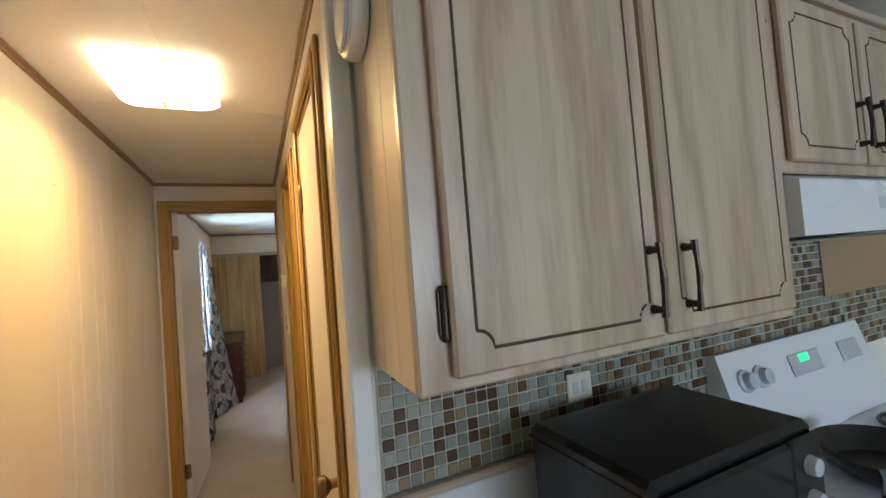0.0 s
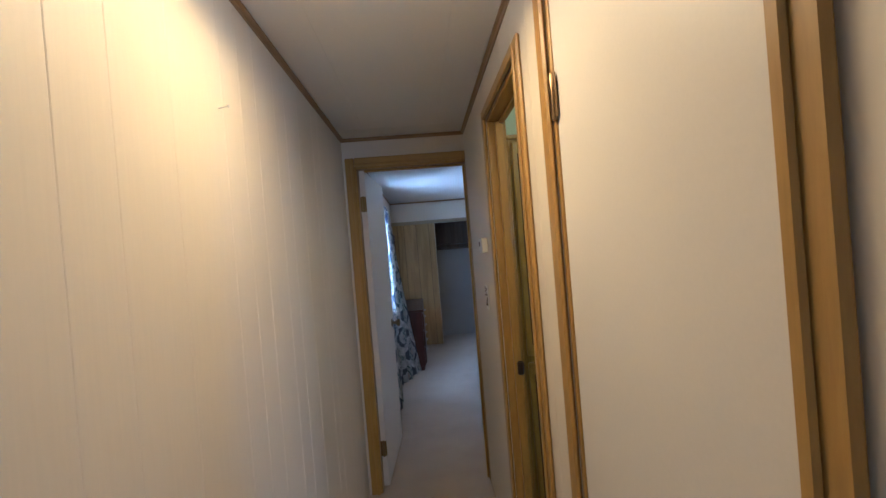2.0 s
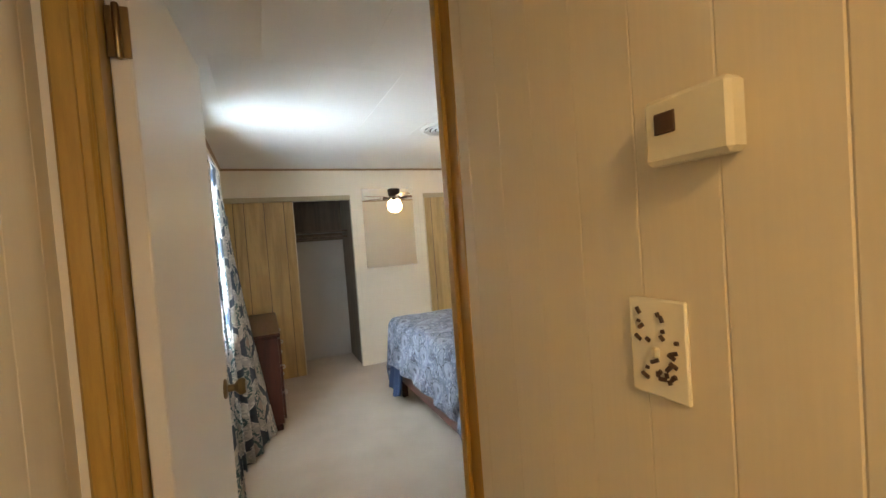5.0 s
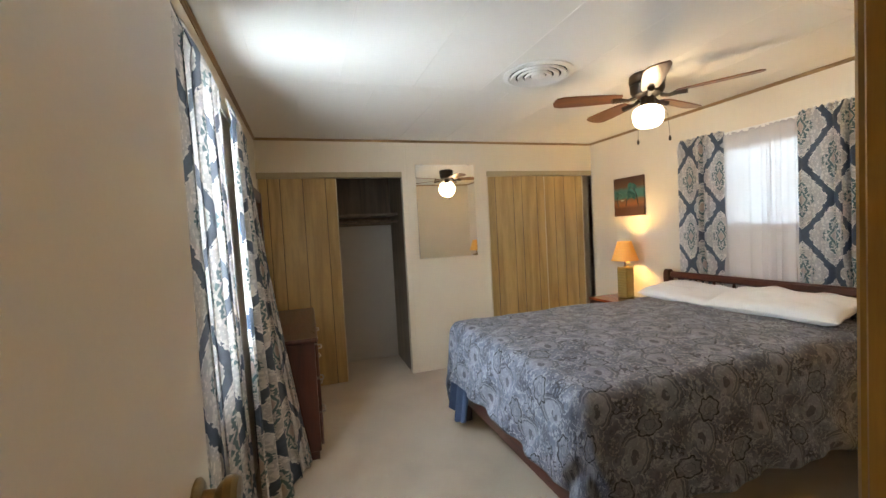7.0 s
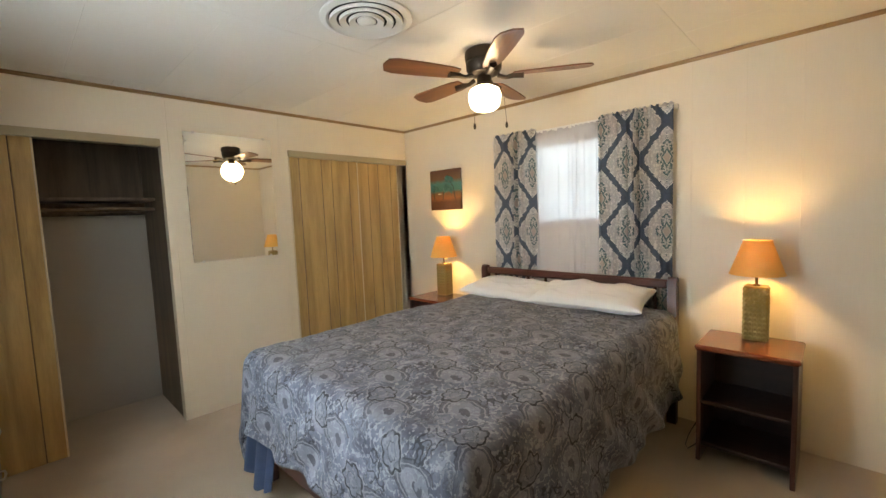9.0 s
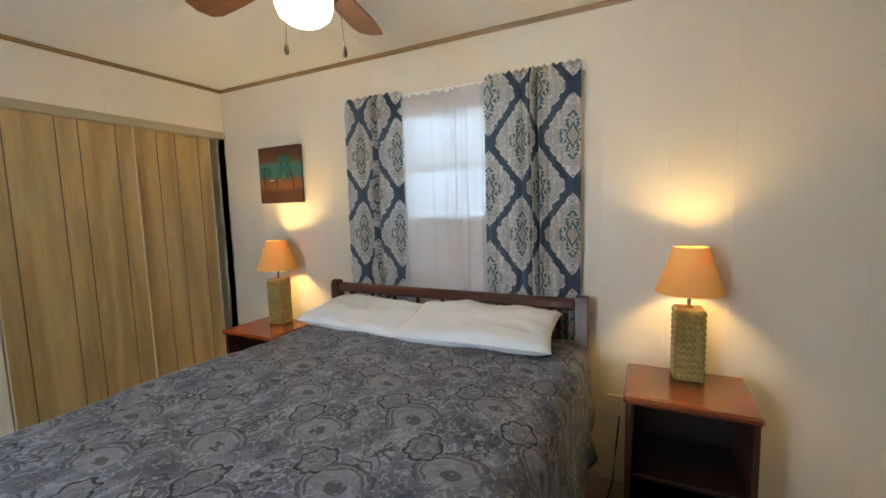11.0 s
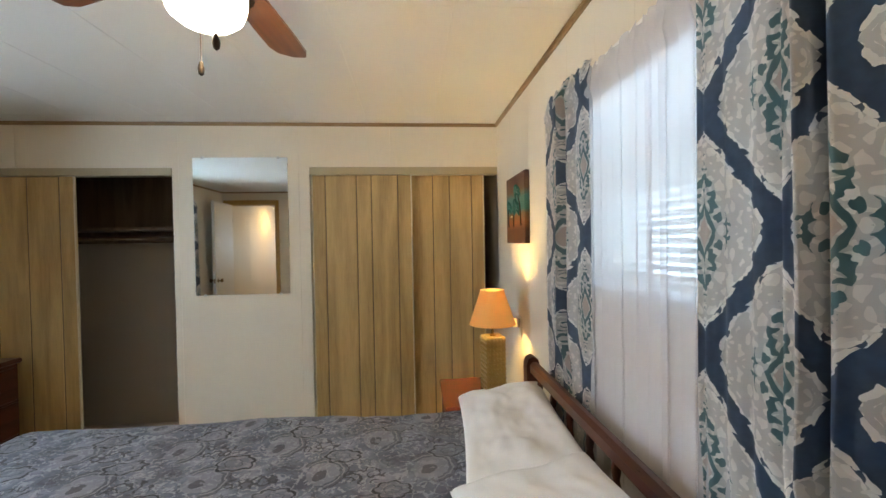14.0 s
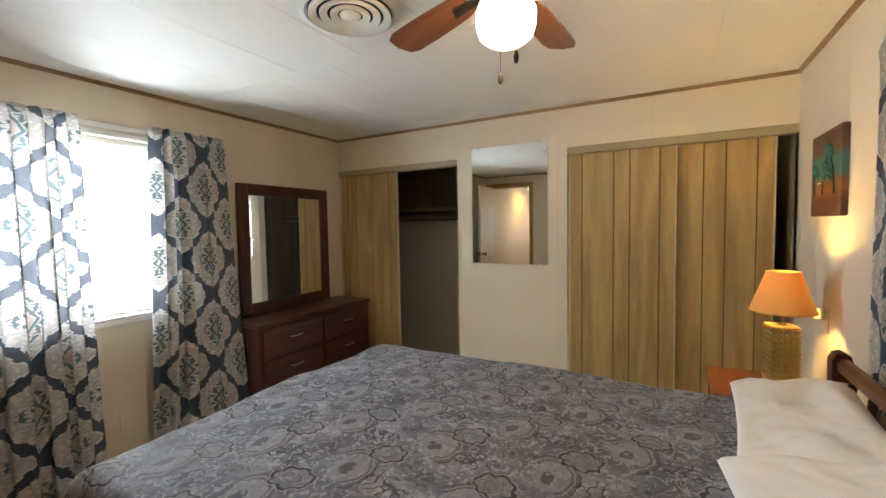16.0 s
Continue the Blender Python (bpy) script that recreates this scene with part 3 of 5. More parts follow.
casing("door_frame_bedroom", "y", END, -1, BDOOR, 0.05, 0.012, END + 0.102, (True, False))
bf = thing("door_frame_bedside", "golden oak casing on the bedroom side", "door frame", kind="structure")
for lo, hi in (((BDOOR[0] - 0.046, 0), (BDOOR[0] + 0.003, BDOOR[3] + 0.046)), ((BDOOR[1] - 0.003, 0), (BDOOR[1] + 0.046, BDOOR[3] + 0.046))):
    part("casing", Geo().box((lo[0], END + 0.1025, lo[1]), (hi[0], END + 0.115, hi[1]), 0.004), TRIM, bf)
part("head_casing", Geo().box((BDOOR[0] + 0.004, END + 0.1025, BDOOR[3] - 0.003), (BDOOR[1] - 0.004, END + 0.114, BDOOR[3] + 0.046), 0.004), TRIMX, bf)
casing("door_frame_bath", "x", HALL, -1, BATH, 0.042, 0.012, HALL + 0.077)
casing("door_frame_closed", "x", HALL, -1, D1, 0.042, 0.012, HALL + 0.077)


def hinge(parent, x, y, z, along="x"):
    g = Geo().box((x - 0.018, y - 0.0025, z - 0.045), (x + 0.018, y + 0.0025, z + 0.045), 0.001) if along == "x" else Geo().box((x - 0.0025, y - 0.018, z - 0.045), (x + 0.0025, y + 0.018, z + 0.045), 0.001)
    g.lathe([(0.005, -0.048), (0.006, -0.046), (0.006, 0.046), (0.005, 0.048)], 10, (x, y - 0.005 if along == "x" else y, z))
    return part("hinge", g, BRASS, parent, "aged brass butt hinge")


def knob_set(parent, at, way):
    """Round passage knob on a rose, pointing along way ('x' or '-x')."""
    s = 1 if way == "x" else -1
    prof = [(0.0, 0.0), (0.031, 0.0), (0.031, 0.004), (0.026, 0.008), (0.012, 0.010), (0.011, 0.028), (0.018, 0.034), (0.026, 0.042), (0.027, 0.054), (0.022, 0.062), (0.0, 0.064)]
    return part("door_knob", Geo().lathe([(r, s * h) for r, h in prof], 24, at, "x"), BRASS, parent, "aged brass round door knob")


# bedroom door, standing open against the window wall
bd = thing("bedroom_door", "off-white flush bedroom door standing wide open", "door", (0.122, END + 0.035, 0), -3.8)
part("slab", Geo().box((0, 0.01, 0.02), (0.035, 0.668, 1.945), 0.003), DOORWHITE, bd)
knob_set(bd, (0.035, 0.60, 0.905), "x")
knob_set(bd, (0.0, 0.60, 0.905), "-x")
part("latch_plate", Geo().box((0.006, 0.6675, 0.875), (0.029, 0.670, 0.935), 0.001), BRASS, bd)
for z in (0.25, 1.74):
    hinge(bd, 0.017, 0.008, z)

# closed door in the hall
cd = thing("closed_door", "off-white flush closet door, shut in the hall wall", "door", (HALL, 0, 0))
part("slab", Geo().box((0.004, D1[0] + 0.018, 0.012), (0.036, D1[1] - 0.018, D1[3] - 0.018), 0.003), DOORWHITE, cd)
for z in (0.30, 1.735):
    hinge(cd, -0.002, D1[1] - 0.02, z, "y")
knob_set(cd, (0.004, D1[0] + 0.07, 0.95), "-x")

# corner post where the hall meets the kitchen
strip("corner_guard", (HALL - 0.022, KITCHEN - 0.012, 0), (HALL + 0.018, KITCHEN + 0.03, CEIL), WHITEPLASTIC, "white vinyl corner guard at the hall corner", 0.004)

# ---- bedroom closets ----
def closet_header(name, x0, x1):
    t = thing(name, "tan sliding-door track across the closet top", "closet track")
    part("track", Geo().box((x0, NORTH - 0.008, 1.80), (x1, NORTH + 0.066, 1.849), 0.003), TRACK, t)
    return t


closet_header("closet_track", W + 0.002, 1.248)
closet_header("closet_track", 2.086, E - 0.002)


EDGING = paint("pale_edge_strip", (0.56, 0.49, 0.35), 0.35, 0.05)


def sliding_door(name, x0, x1, y, label, lines):
    d = thing(name, label, "closet door", (x0, y, 0), group="sliding closet doors")
    w = x1 - x0
    panel = part("panel", grooved(Geo(), "y", 0, 0.012, 0.006, w - 0.006, 0.02, 1.81, (), [q - x0 for q in lines], 0.012, 0.006), CLOSET, d)
    for q in lines:
        part("groove", Geo().box((q - x0 - 0.003, 0.0032, 0.021), (q - x0 + 0.003, 0.007, 1.809), 0.0005), CLOSETDARK, panel, "dark stained groove")
    for e in (0, w - 0.009):
        part("edge_strip", Geo().box((e, -0.003, 0.018), (e + 0.009, 0.014, 1.812), 0.002), EDGING, d, "pale metal edge strip")
    return d


sliding_door("sliding_door", W + 0.004, 0.672, NORTH + 0.012, "tan woodgrain sliding closet door pushed aside", (0.12, 0.215, 0.395, 0.579))
sliding_door("sliding_door", W + 0.002, 0.640, NORTH + 0.040, "tan woodgrain sliding closet door behind another", (0.10, 0.30, 0.41))
sliding_door("sliding_door", 2.092, 2.735, NORTH + 0.012, "tan woodgrain sliding closet door, drawn shut", (2.179, 2.377, 2.472, 2.642))
sliding_door("sliding_door", 2.60, 3.216, NORTH + 0.040, "tan woodgrain sliding closet door, nearly shut", (2.66, 2.872, 2.983, 3.131))
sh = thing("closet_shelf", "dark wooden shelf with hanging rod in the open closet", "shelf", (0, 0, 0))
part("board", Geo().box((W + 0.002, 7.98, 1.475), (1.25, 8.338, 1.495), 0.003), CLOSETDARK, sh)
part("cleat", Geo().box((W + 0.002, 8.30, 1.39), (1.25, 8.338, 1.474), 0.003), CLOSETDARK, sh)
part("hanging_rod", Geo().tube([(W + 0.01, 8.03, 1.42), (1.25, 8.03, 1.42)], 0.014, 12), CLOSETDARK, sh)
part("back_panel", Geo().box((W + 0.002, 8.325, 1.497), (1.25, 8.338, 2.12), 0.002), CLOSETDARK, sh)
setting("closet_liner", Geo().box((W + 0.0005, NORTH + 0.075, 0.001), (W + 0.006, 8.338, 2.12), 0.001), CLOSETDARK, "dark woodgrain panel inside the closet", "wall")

# wall mirror
mi = thing("wall_mirror", "frameless rectangular wall mirror held by clips", "mirror", (1.375, NORTH, 1.047))
part("glass", Geo().box((0, -0.008, 0), (0.578, -0.002, 0.866), 0.002), MIRROR, mi)
for cx, cz in ((0.06, 0.863), (0.52, 0.863), (0.06, 0.003), (0.52, 0.003)):
    part("clip", Geo().box((cx - 0.008, -0.011, cz - 0.008), (cx + 0.008, 0, cz + 0.008), 0.002), STEEL, mi)


# ---- windows ----
def window(name, axis_x, side, o, label):
    """White vinyl frame with two panes, in the thickness of the wall; side: direction into the room."""
    y0, y1, z0, z1 = o
    wn = thing(name, label, "window", kind="structure")
    xo, xi = axis_x - side * 0.085, axis_x - side * 0.04
    f = 0.032
    for lo, hi in (((xo, y0, z0), (xi, y0 + f, z1)), ((xo, y1 - f, z0), (xi, y1, z1)), ((xo, y0 + f, z0), (xi, y1 - f, z0 + f)), ((xo, y0 + f, z1 - f), (xi, y1 - f, z1))):
        part("window_frame", Geo().box(lo, hi, 0.004), WHITEPLASTIC, wn)
    zm = (z0 + z1) / 2
    if y1 - y0 < 0.8:
        part("meeting_rail", Geo().box((xo + side * 0.01, y0 + f, zm - 0.015), (xi - side * 0.01, y1 - f, zm + 0.015), 0.003), WHITEPLASTIC, wn)
    part("window_sill", Geo().box((axis_x - side * 0.04, y0 + 0.002, z0 + 0.001), (axis_x + side * 0.018, y1 - 0.002, z0 + 0.016), 0.004), WHITEPLASTIC, wn)
    for za, zb in ((z0 + f, zm - 0.015), (zm + 0.015, z1 - f)) if y1 - y0 < 0.8 else ((z0 + f, z1 - f),):
        p = part("pane", Geo().box((xo + side * 0.02, y0 + f, za), (xo + side * 0.024, y1 - f, zb), 0.0005), GLASS, wn)
        p.visible_shadow = False
    c = 0.03
    x0, x1 = axis_x + side * 0.001, axis_x + side * 0.012
    for lo, hi in (((x0, y0 - c, z0 - c), (x1, y0, z1 + c)), ((x0, y1, z0 - c), (x1, y1 + c, z1 + c)), ((x0, y0, z1), (x1, y1, z1 + c)), ((x0, y0, z0 - c), (x1, y1, z0))):
        part("window_casing", Geo().box(lo, hi, 0.003), WHITEPLASTIC, wn)
    return wn


GLASS = material("window_glass", (1, 1, 1), 0.0)
GLASS.node_tree.nodes["Principled BSDF"].inputs["Transmission Weight"].default_value = 1.0
GLASS.node_tree.nodes["Principled BSDF"].inputs["IOR"].default_value = 1.02
window("window_1", W, 1, WEST_WIN, "white vinyl window in bright daylight")
window("window_2", E, -1, EAST_WIN, "small white vinyl window over the bed")
window("window_3", E, -1, BATH_WIN, "small white bathroom window")
GLOW = emitter("overcast_distance", (0.80, 0.91, 1.0), 3.2)
bw = setting("backdrop_west", Geo().box((-3.0, 1.0, -0.5), (-2.98, 11.0, 5.0), 0.001), GLOW, "bright hazy distance outside the window", "backdrop")
GLOW2 = emitter("shaded_distance", (0.60, 0.86, 1.0), 1.0)
be = setting("backdrop_east", Geo().box((6.0, 1.0, -0.5), (6.02, 11.0, 5.0), 0.001), GLOW2, "bright hazy distance outside the window", "backdrop")
setting("ground", Geo().box((-400, -400, -0.9), (400, 400, -0.5), 0.001), paint("dry_grass", (0.10, 0.12, 0.05), 0.9, 0.3, 2), "dry lawn round the house", "ground")


def curtain(name, label, face, side, y0, y1, z0, z1, folds, seed, flare=0.0, spread=0.0, amp=0.018, mat=None, fullness=1.22, ruffle=0.012, lean=0.0, thick=0.0012, press=None, gather=0.0, skew=0.0):
    """Gathered curtain; side: direction into the room; flare pushes the hem into the room, skew more so at the far edge, lean shifts it along the wall."""
    rnd = random.Random(seed)
    ph = [rnd.uniform(0, 6.28) for _ in range(6)]
    jit = [rnd.uniform(-0.25, 0.25) for _ in range(8)]
    wide = (y1 - y0) * fullness
    knots = [0.0]
    window = lambda s: math.exp(-((s - 0.46) / 0.16) ** 2) if gather else 1.0
    for k in range(200):
        knots.append(knots[-1] + 1 - gather * window((k + 0.5) / 200))
    if gather:
        wide = (y1 - y0) * 200 / knots[-1]

    def at(s, t):
        z = z1 + (z0 - z1) * t
        q = s + 0.018 * math.sin(2 * math.pi * folds * 2 * s + ph[0]) + 0.02 * math.sin(6.3 * s * 2 + ph[1])
        if gather:
            i = min(199, int(s * 200))
            q = (knots[i] + (knots[i + 1] - knots[i]) * (s * 200 - i)) / knots[-1] + 0.012 * math.sin(9 * t + ph[1]) * window(s)
        y = y0 - spread * t ** 1.6 + (y1 - y0 + 2 * spread * t ** 1.6) * q + lean * t ** 1.5
        a = amp * (0.7 + 0.5 * t) * (0.6 + 0.4 * math.sin(3.1 * s * folds * 0.31 + ph[2]) if not gather else 0.12 + 0.9 * window(s))
        warp = 2 * math.pi * folds * (s + 0.05 * math.sin(5 * s + ph[3])) + 0.5 * math.sin(2.2 * t + ph[4])
        d = a * (math.sin(warp) + 0.35 * math.sin(2 * warp + ph[5])) + (amp * 1.6 if not gather else 0.032 + amp * window(s) * 0.7)
        if t < 0.05:
            d = d * (0.35 + 13 * t) + 0.010
            z += ruffle * math.sin(warp * 1.7) * (1 - t / 0.05)
        if press:
            low = min(1.0, max(0.0, (1.02 - z) / 0.12))
            d += (min(d, press * (0.75 + 0.25 * math.sin(warp))) - d) * low
        d += flare * (1 - skew + skew * s) * t ** 1.25
        return (face + side * d, y, z), (wide * s - 0.034, z - 1.587)

    ob = thing(name, label, "curtain")
    c = part("cloth", Geo().sheet(int(26 * folds), 46, at), mat or CURTAIN, ob)
    so = c.modifiers.new("thickness", "SOLIDIFY")
    so.thickness = thick
    return ob


curtain("curtain", "navy and stone ogee print curtain by the bright window", W + 0.03, 1, 5.10, 5.78, 0.02, 1.92, 6, 1, 0.03, 0.02, 0.027, ruffle=0.005)
curtain("curtain", "navy and stone ogee print curtain beside the dresser", W + 0.03, 1, 6.09, 6.55, 0.02, 1.93, 5, 2, 0.24, 0.02, 0.022, lean=-0.06, ruffle=0.005, skew=0.9)
curtain("curtain", "gathered ogee print curtain beside the painting", E - 0.012, -1, 6.21, 6.59, 0.30, 1.905, 5, 3, 0.0, 0.01, 0.026, press=0.036, gather=0.66, ruffle=0.006)
curtain("curtain", "gathered ogee print curtain behind the headboard", E - 0.012, -1, 5.30, 5.745, 0.30, 1.905, 9, 4, 0.0, 0.0, 0.030, press=0.036, gather=0.66, ruffle=0.006)
curtain("sheer_curtain", "white voile curtain over the small window", E - 0.022, -1, 5.70, 6.25, 0.32, 1.87, 8, 5, 0.0, 0.0, 0.008, SHEER, 1.6, 0.008, 0.0, 0.0006)
rod = thing("curtain_rod", "flat white curtain rod over the small window", "curtain rod")
part("rod", Geo().box((E - 0.019, 5.29, 1.865), (E - 0.014, 6.60, 1.89), 0.002), WHITEPLASTIC, rod)
part("bracket", Geo().box((E - 0.019, 5.285, 1.862), (E, 5.292, 1.893), 0.002), WHITEPLASTIC, rod)
part("bracket", Geo().box((E - 0.019, 6.598, 1.862), (E, 6.605, 1.893), 0.002), WHITEPLASTIC, rod)
rod = thing("curtain_rod", "flat white curtain rod over the bright window", "curtain rod")
part("rod", Geo().box((W + 0.026, 5.15, 1.885), (W + 0.032, 6.56, 1.91), 0.002), WHITEPLASTIC, rod)
part("bracket", Geo().box((W, 5.145, 1.882), (W + 0.032, 5.15, 1.913), 0.002), WHITEPLASTIC, rod)
part("bracket", Geo().box((W, 6.56, 1.882), (W + 0.032, 6.565, 1.913), 0.002), WHITEPLASTIC, rod)
bl = thing("window_blind", "white slatted blind behind the voile curtain", "blind")
part("headrail", Geo().box((E - 0.02, 5.66, 1.755), (E + 0.012, 6.28, 1.785), 0.003), WHITEPLASTIC, bl)
slat = Geo().box((-0.011, 0, -0.0006), (0.011, 0.60, 0.0006), 0.0003).mesh("slat", WHITEPLASTIC)
for k in range(24):
    part("slat", slat, None, bl, at=pose(E - 0.002, 5.67, 1.742 - k * 0.0205, 0, 38, 0))

# ---- bed ----
BX0, BX1, BY0, BY1, BTOP = 1.36, 3.17, 5.33, 6.62, 0.685
bed = thing("bed_frame", "dark mahogany spindle-headboard bed frame", "bed", (0, 0, 0))
for yy in (5.285, 6.668):
    part("headboard_post", Geo().prism([(3.187, 0.0), (3.235, 0.0), (3.235, 0.85), (3.228, 0.875), (3.21, 0.885), (3.19, 0.878), (3.180, 0.855)], yy - 0.025, yy + 0.025, "y"), MAHOG, bed)
    part("post_button", Geo().lathe([(0.012, -0.004), (0.012, 0.003), (0.006, 0.006), (0, 0.006)], 14, (3.21, yy - 0.025, 0.845), "y"), BRASS, bed, "brass bolt cover")
part("top_rail", Geo().box((3.19, 5.31, 0.815), (3.23, 6.643, 0.868), 0.012), MAHOGY, bed)
part("lower_rail", Geo().box((3.197, 5.31, 0.60), (3.225, 6.643, 0.66), 0.008), MAHOGY, bed)
sp = Geo().lathe([(0.009, 0.0), (0.012, 0.03), (0.008, 0.05), (0.014, 0.08), (0.008, 0.11), (0.012, 0.13), (0.009, 0.156)], 12).mesh("spindle", MAHOG)
for k in range(9):
    part("spindle", sp, None, bed, at=pose(3.21, 5.31 + 1.33 * (k + 0.5) / 9, 0.66))
part("side_rail", Geo().box((1.36, 5.315, 0.16), (3.19, 5.345, 0.30), 0.006), MAHOG, bed)
part("side_rail", Geo().box((1.36, 6.605, 0.16), (3.19, 6.635, 0.30), 0.006), MAHOG, bed)
part("foot_rail", Geo().box((1.33, 5.30, 0.14), (1.36, 6.65, 0.30), 0.006), MAHOGY, bed)
for yy in (5.32, 6.63):
    part("leg", Geo().box((1.335, yy - 0.025, 0), (1.385, yy + 0.025, 0.139), 0.006), MAHOG, bed)
mt = thing("mattress", "white mattress under the comforter", "mattress", (0, 0, 0))
part("body", Geo().box((1.37, 5.35, 0.31), (3.18, 6.60, 0.64), 0.05), LINEN, mt)


def comforter():
    x_head, over_foot, over_side = 3.16, 0.42, 0.52
    x0, x1, y0, y1 = 1.335, x_head, 5.325, 6.605
    r = 0.075

    def at(s, t):
        a = (x0 - over_foot) + (x1 - x0 + over_foot) * s
        b = (y0 - over_side) + (y1 - y0 + 2 * over_side) * t
        dx, dy = min(0.0, a - x0), (b - y1 if b > y1 else b - y0 if b < y0 else 0.0)
        e = math.hypot(dx, dy)
        px, py = max(a, x0), min(max(b, y0), y1)
        n1 = noise.noise((a * 2.2, b * 2.2, 0.3))
        n2 = noise.noise((a * 6.5, b * 6.5, 1.7))
        n3 = noise.noise((a * 15, b * 15, 4.1))
        crown = 0.022 * (1 - ((py - (y0 + y1) / 2) / 0.75) ** 2)
        z = BTOP + crown + 0.012 * n1 + 0.008 * n2 + 0.003 * n3
        if e > 1e-6:
            ux, uy = dx / e, dy / e
            arc = r * math.pi / 2
            if e < arc:
                th = e / r
                out, down = r * math.sin(th), r * (1 - math.cos(th))
            else:
                out, down = r, r + (e - arc)
            hang = max(0.0, e - arc * 0.6)
            along = a + b
            wave = math.sin(along * 17 + 2.0 * n1) * 0.6 + math.sin(along * 31 + 1.3) * 0.3 + 1.0 * n2
            out += hang * (0.08 + 0.07 * wave)
            if down > z - 0.035:
                extra = down - (z - 0.035)
                down = z - 0.035
                out += extra * 0.6
            px, py, z = px + ux * out, py + uy * out, z - down
        return (px, py, z), (a, b)

    ob = thing("comforter", "slate-blue paisley comforter draped over the bed", "comforter")
    c = part("cover", Geo().sheet(170, 170, at), PAISLEY, ob)
    so = c.modifiers.new("thickness", "SOLIDIFY")
    so.thickness, so.offset = 0.012, -1
    return ob


comforter()


# ---- pillows ----
def pillow(name, label, at, turn, tilt, seed, lx=0.36, ly=0.64, h=0.15):
    def half(sgn):
        def f(s, t):
            u, v = 2 * s - 1, 2 * t - 1
            edge = max(0.0, (1 - u ** 4) * (1 - v ** 4)) ** 0.5
            pinch = 1 - 0.07 * (1 - v * v) * (u * u) - 0.0
            pinch_y = 1 - 0.06 * (1 - u * u) * (v * v)
            n = noise.noise((u * 1.6 + seed, v * 2.2, sgn * 0.2)) * 0.024 + noise.noise((u * 5 + seed, v * 6, 2.0)) * 0.005
            pull = math.sin(math.atan2(v, u) * 9 + seed) * (u * u + v * v) * 0.003
            crease = -0.003 * math.exp(-((u - 0.5 * v + 0.25 * math.sin(3 * v + seed)) / 0.07) ** 2) - 0.0025 * math.exp(-((v + 0.55 - 0.3 * u) / 0.05) ** 2)
            z = sgn * (h / 2) * edge ** 0.85 + (n + pull + crease) * edge
            return (u * lx / 2 * pinch, v * ly / 2 * pinch_y, z), (s, t)
        return f
    ob = thing(name, label, "pillow", group="pillows on the bed")
    ob.matrix_basis = pose(*at, 0, tilt, turn)
    g = Geo().sheet(48, 64, half(1))
    g.uv = None
    g.sheet(48, 64, half(-1))
    g.uv = None
    part("pillowcase", g, LINEN, ob)
    return ob


pillow("pillow", "plump white pillow against the headboard", (3.04, 6.345, 0.744), -5, -10, 1, 0.34, 0.68, 0.095)
pillow("pillow", "plump white pillow overlapping its neighbour", (3.01, 5.70, 0.764), 4, -10, 5, 0.37, 0.69, 0.11)
st = thing("hanging_sheet", "navy bed sheet hanging at the foot corner", "sheet")
sc = part("cloth", Geo().sheet(24, 14, lambda s, t: ((1.30 - 0.02 * math.sin(14 * s) - 0.05 * t, 6.38 + 0.26 * s, 0.40 - 0.34 * t + 0.10 * t * abs(s - 0.5)), (s, t))), NAVYSHEET, st)
sc.modifiers.new("thickness", "SOLIDIFY").thickness = 0.004


# ---- nightstands and lamps ----
def nightstand(label, at):
    n = thing("nightstand", label, "nightstand", at, group="nightstands beside the bed")
    w, d, h = 0.39, 0.335, 0.607
    part("top", Geo().box((-0.012, -0.008, h - 0.028), (d + 0.0, w + 0.008, h), 0.008), CHERRY, n, "polished cherry top")
    part("side_panel", Geo().box((0, 0, 0.0), (d - 0.004, 0.02, h - 0.029), 0.003), MAHOG, n)
    part("side_panel", Geo().box((0, w - 0.02, 0.0), (d - 0.004, w, h - 0.029), 0.003), MAHOG, n)
    # inner boards: shade put into their colour
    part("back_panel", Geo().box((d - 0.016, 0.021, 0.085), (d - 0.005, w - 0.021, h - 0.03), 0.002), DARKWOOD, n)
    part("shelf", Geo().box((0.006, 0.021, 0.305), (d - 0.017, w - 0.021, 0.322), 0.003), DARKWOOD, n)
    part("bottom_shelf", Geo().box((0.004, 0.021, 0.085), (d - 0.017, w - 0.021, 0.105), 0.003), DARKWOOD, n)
    return n


nightstand("dark mahogany open nightstand with polished cherry top", (2.875, 4.70, 0))
nightstand("dark mahogany open nightstand beside the closet", (2.875, 6.86, 0))

SHADE = material("orange_linen_shade", (0.80, 0.50, 0.14), 0.8)
_t, _mx = node(SHADE, "BsdfTranslucent"), node(SHADE, "MixShader")
_t.inputs[0].default_value = (0.95, 0.53, 0.09, 1)
_mx.inputs[0].default_value = 0.22
link(SHADE, SHADE.node_tree.nodes["Principled BSDF"].outputs[0], _mx.inputs[1])
link(SHADE, _t.outputs[0], _mx.inputs[2])
link(SHADE, _mx.outputs[0], SHADE.node_tree.nodes["Material Output"].inputs[0])
GOLD = paint("olive_gold_glaze", (0.27, 0.19, 0.055), 0.3, 0.2, 12)
BULB = emitter("warm_bulb_glass", (1.0, 0.75, 0.42), 14)


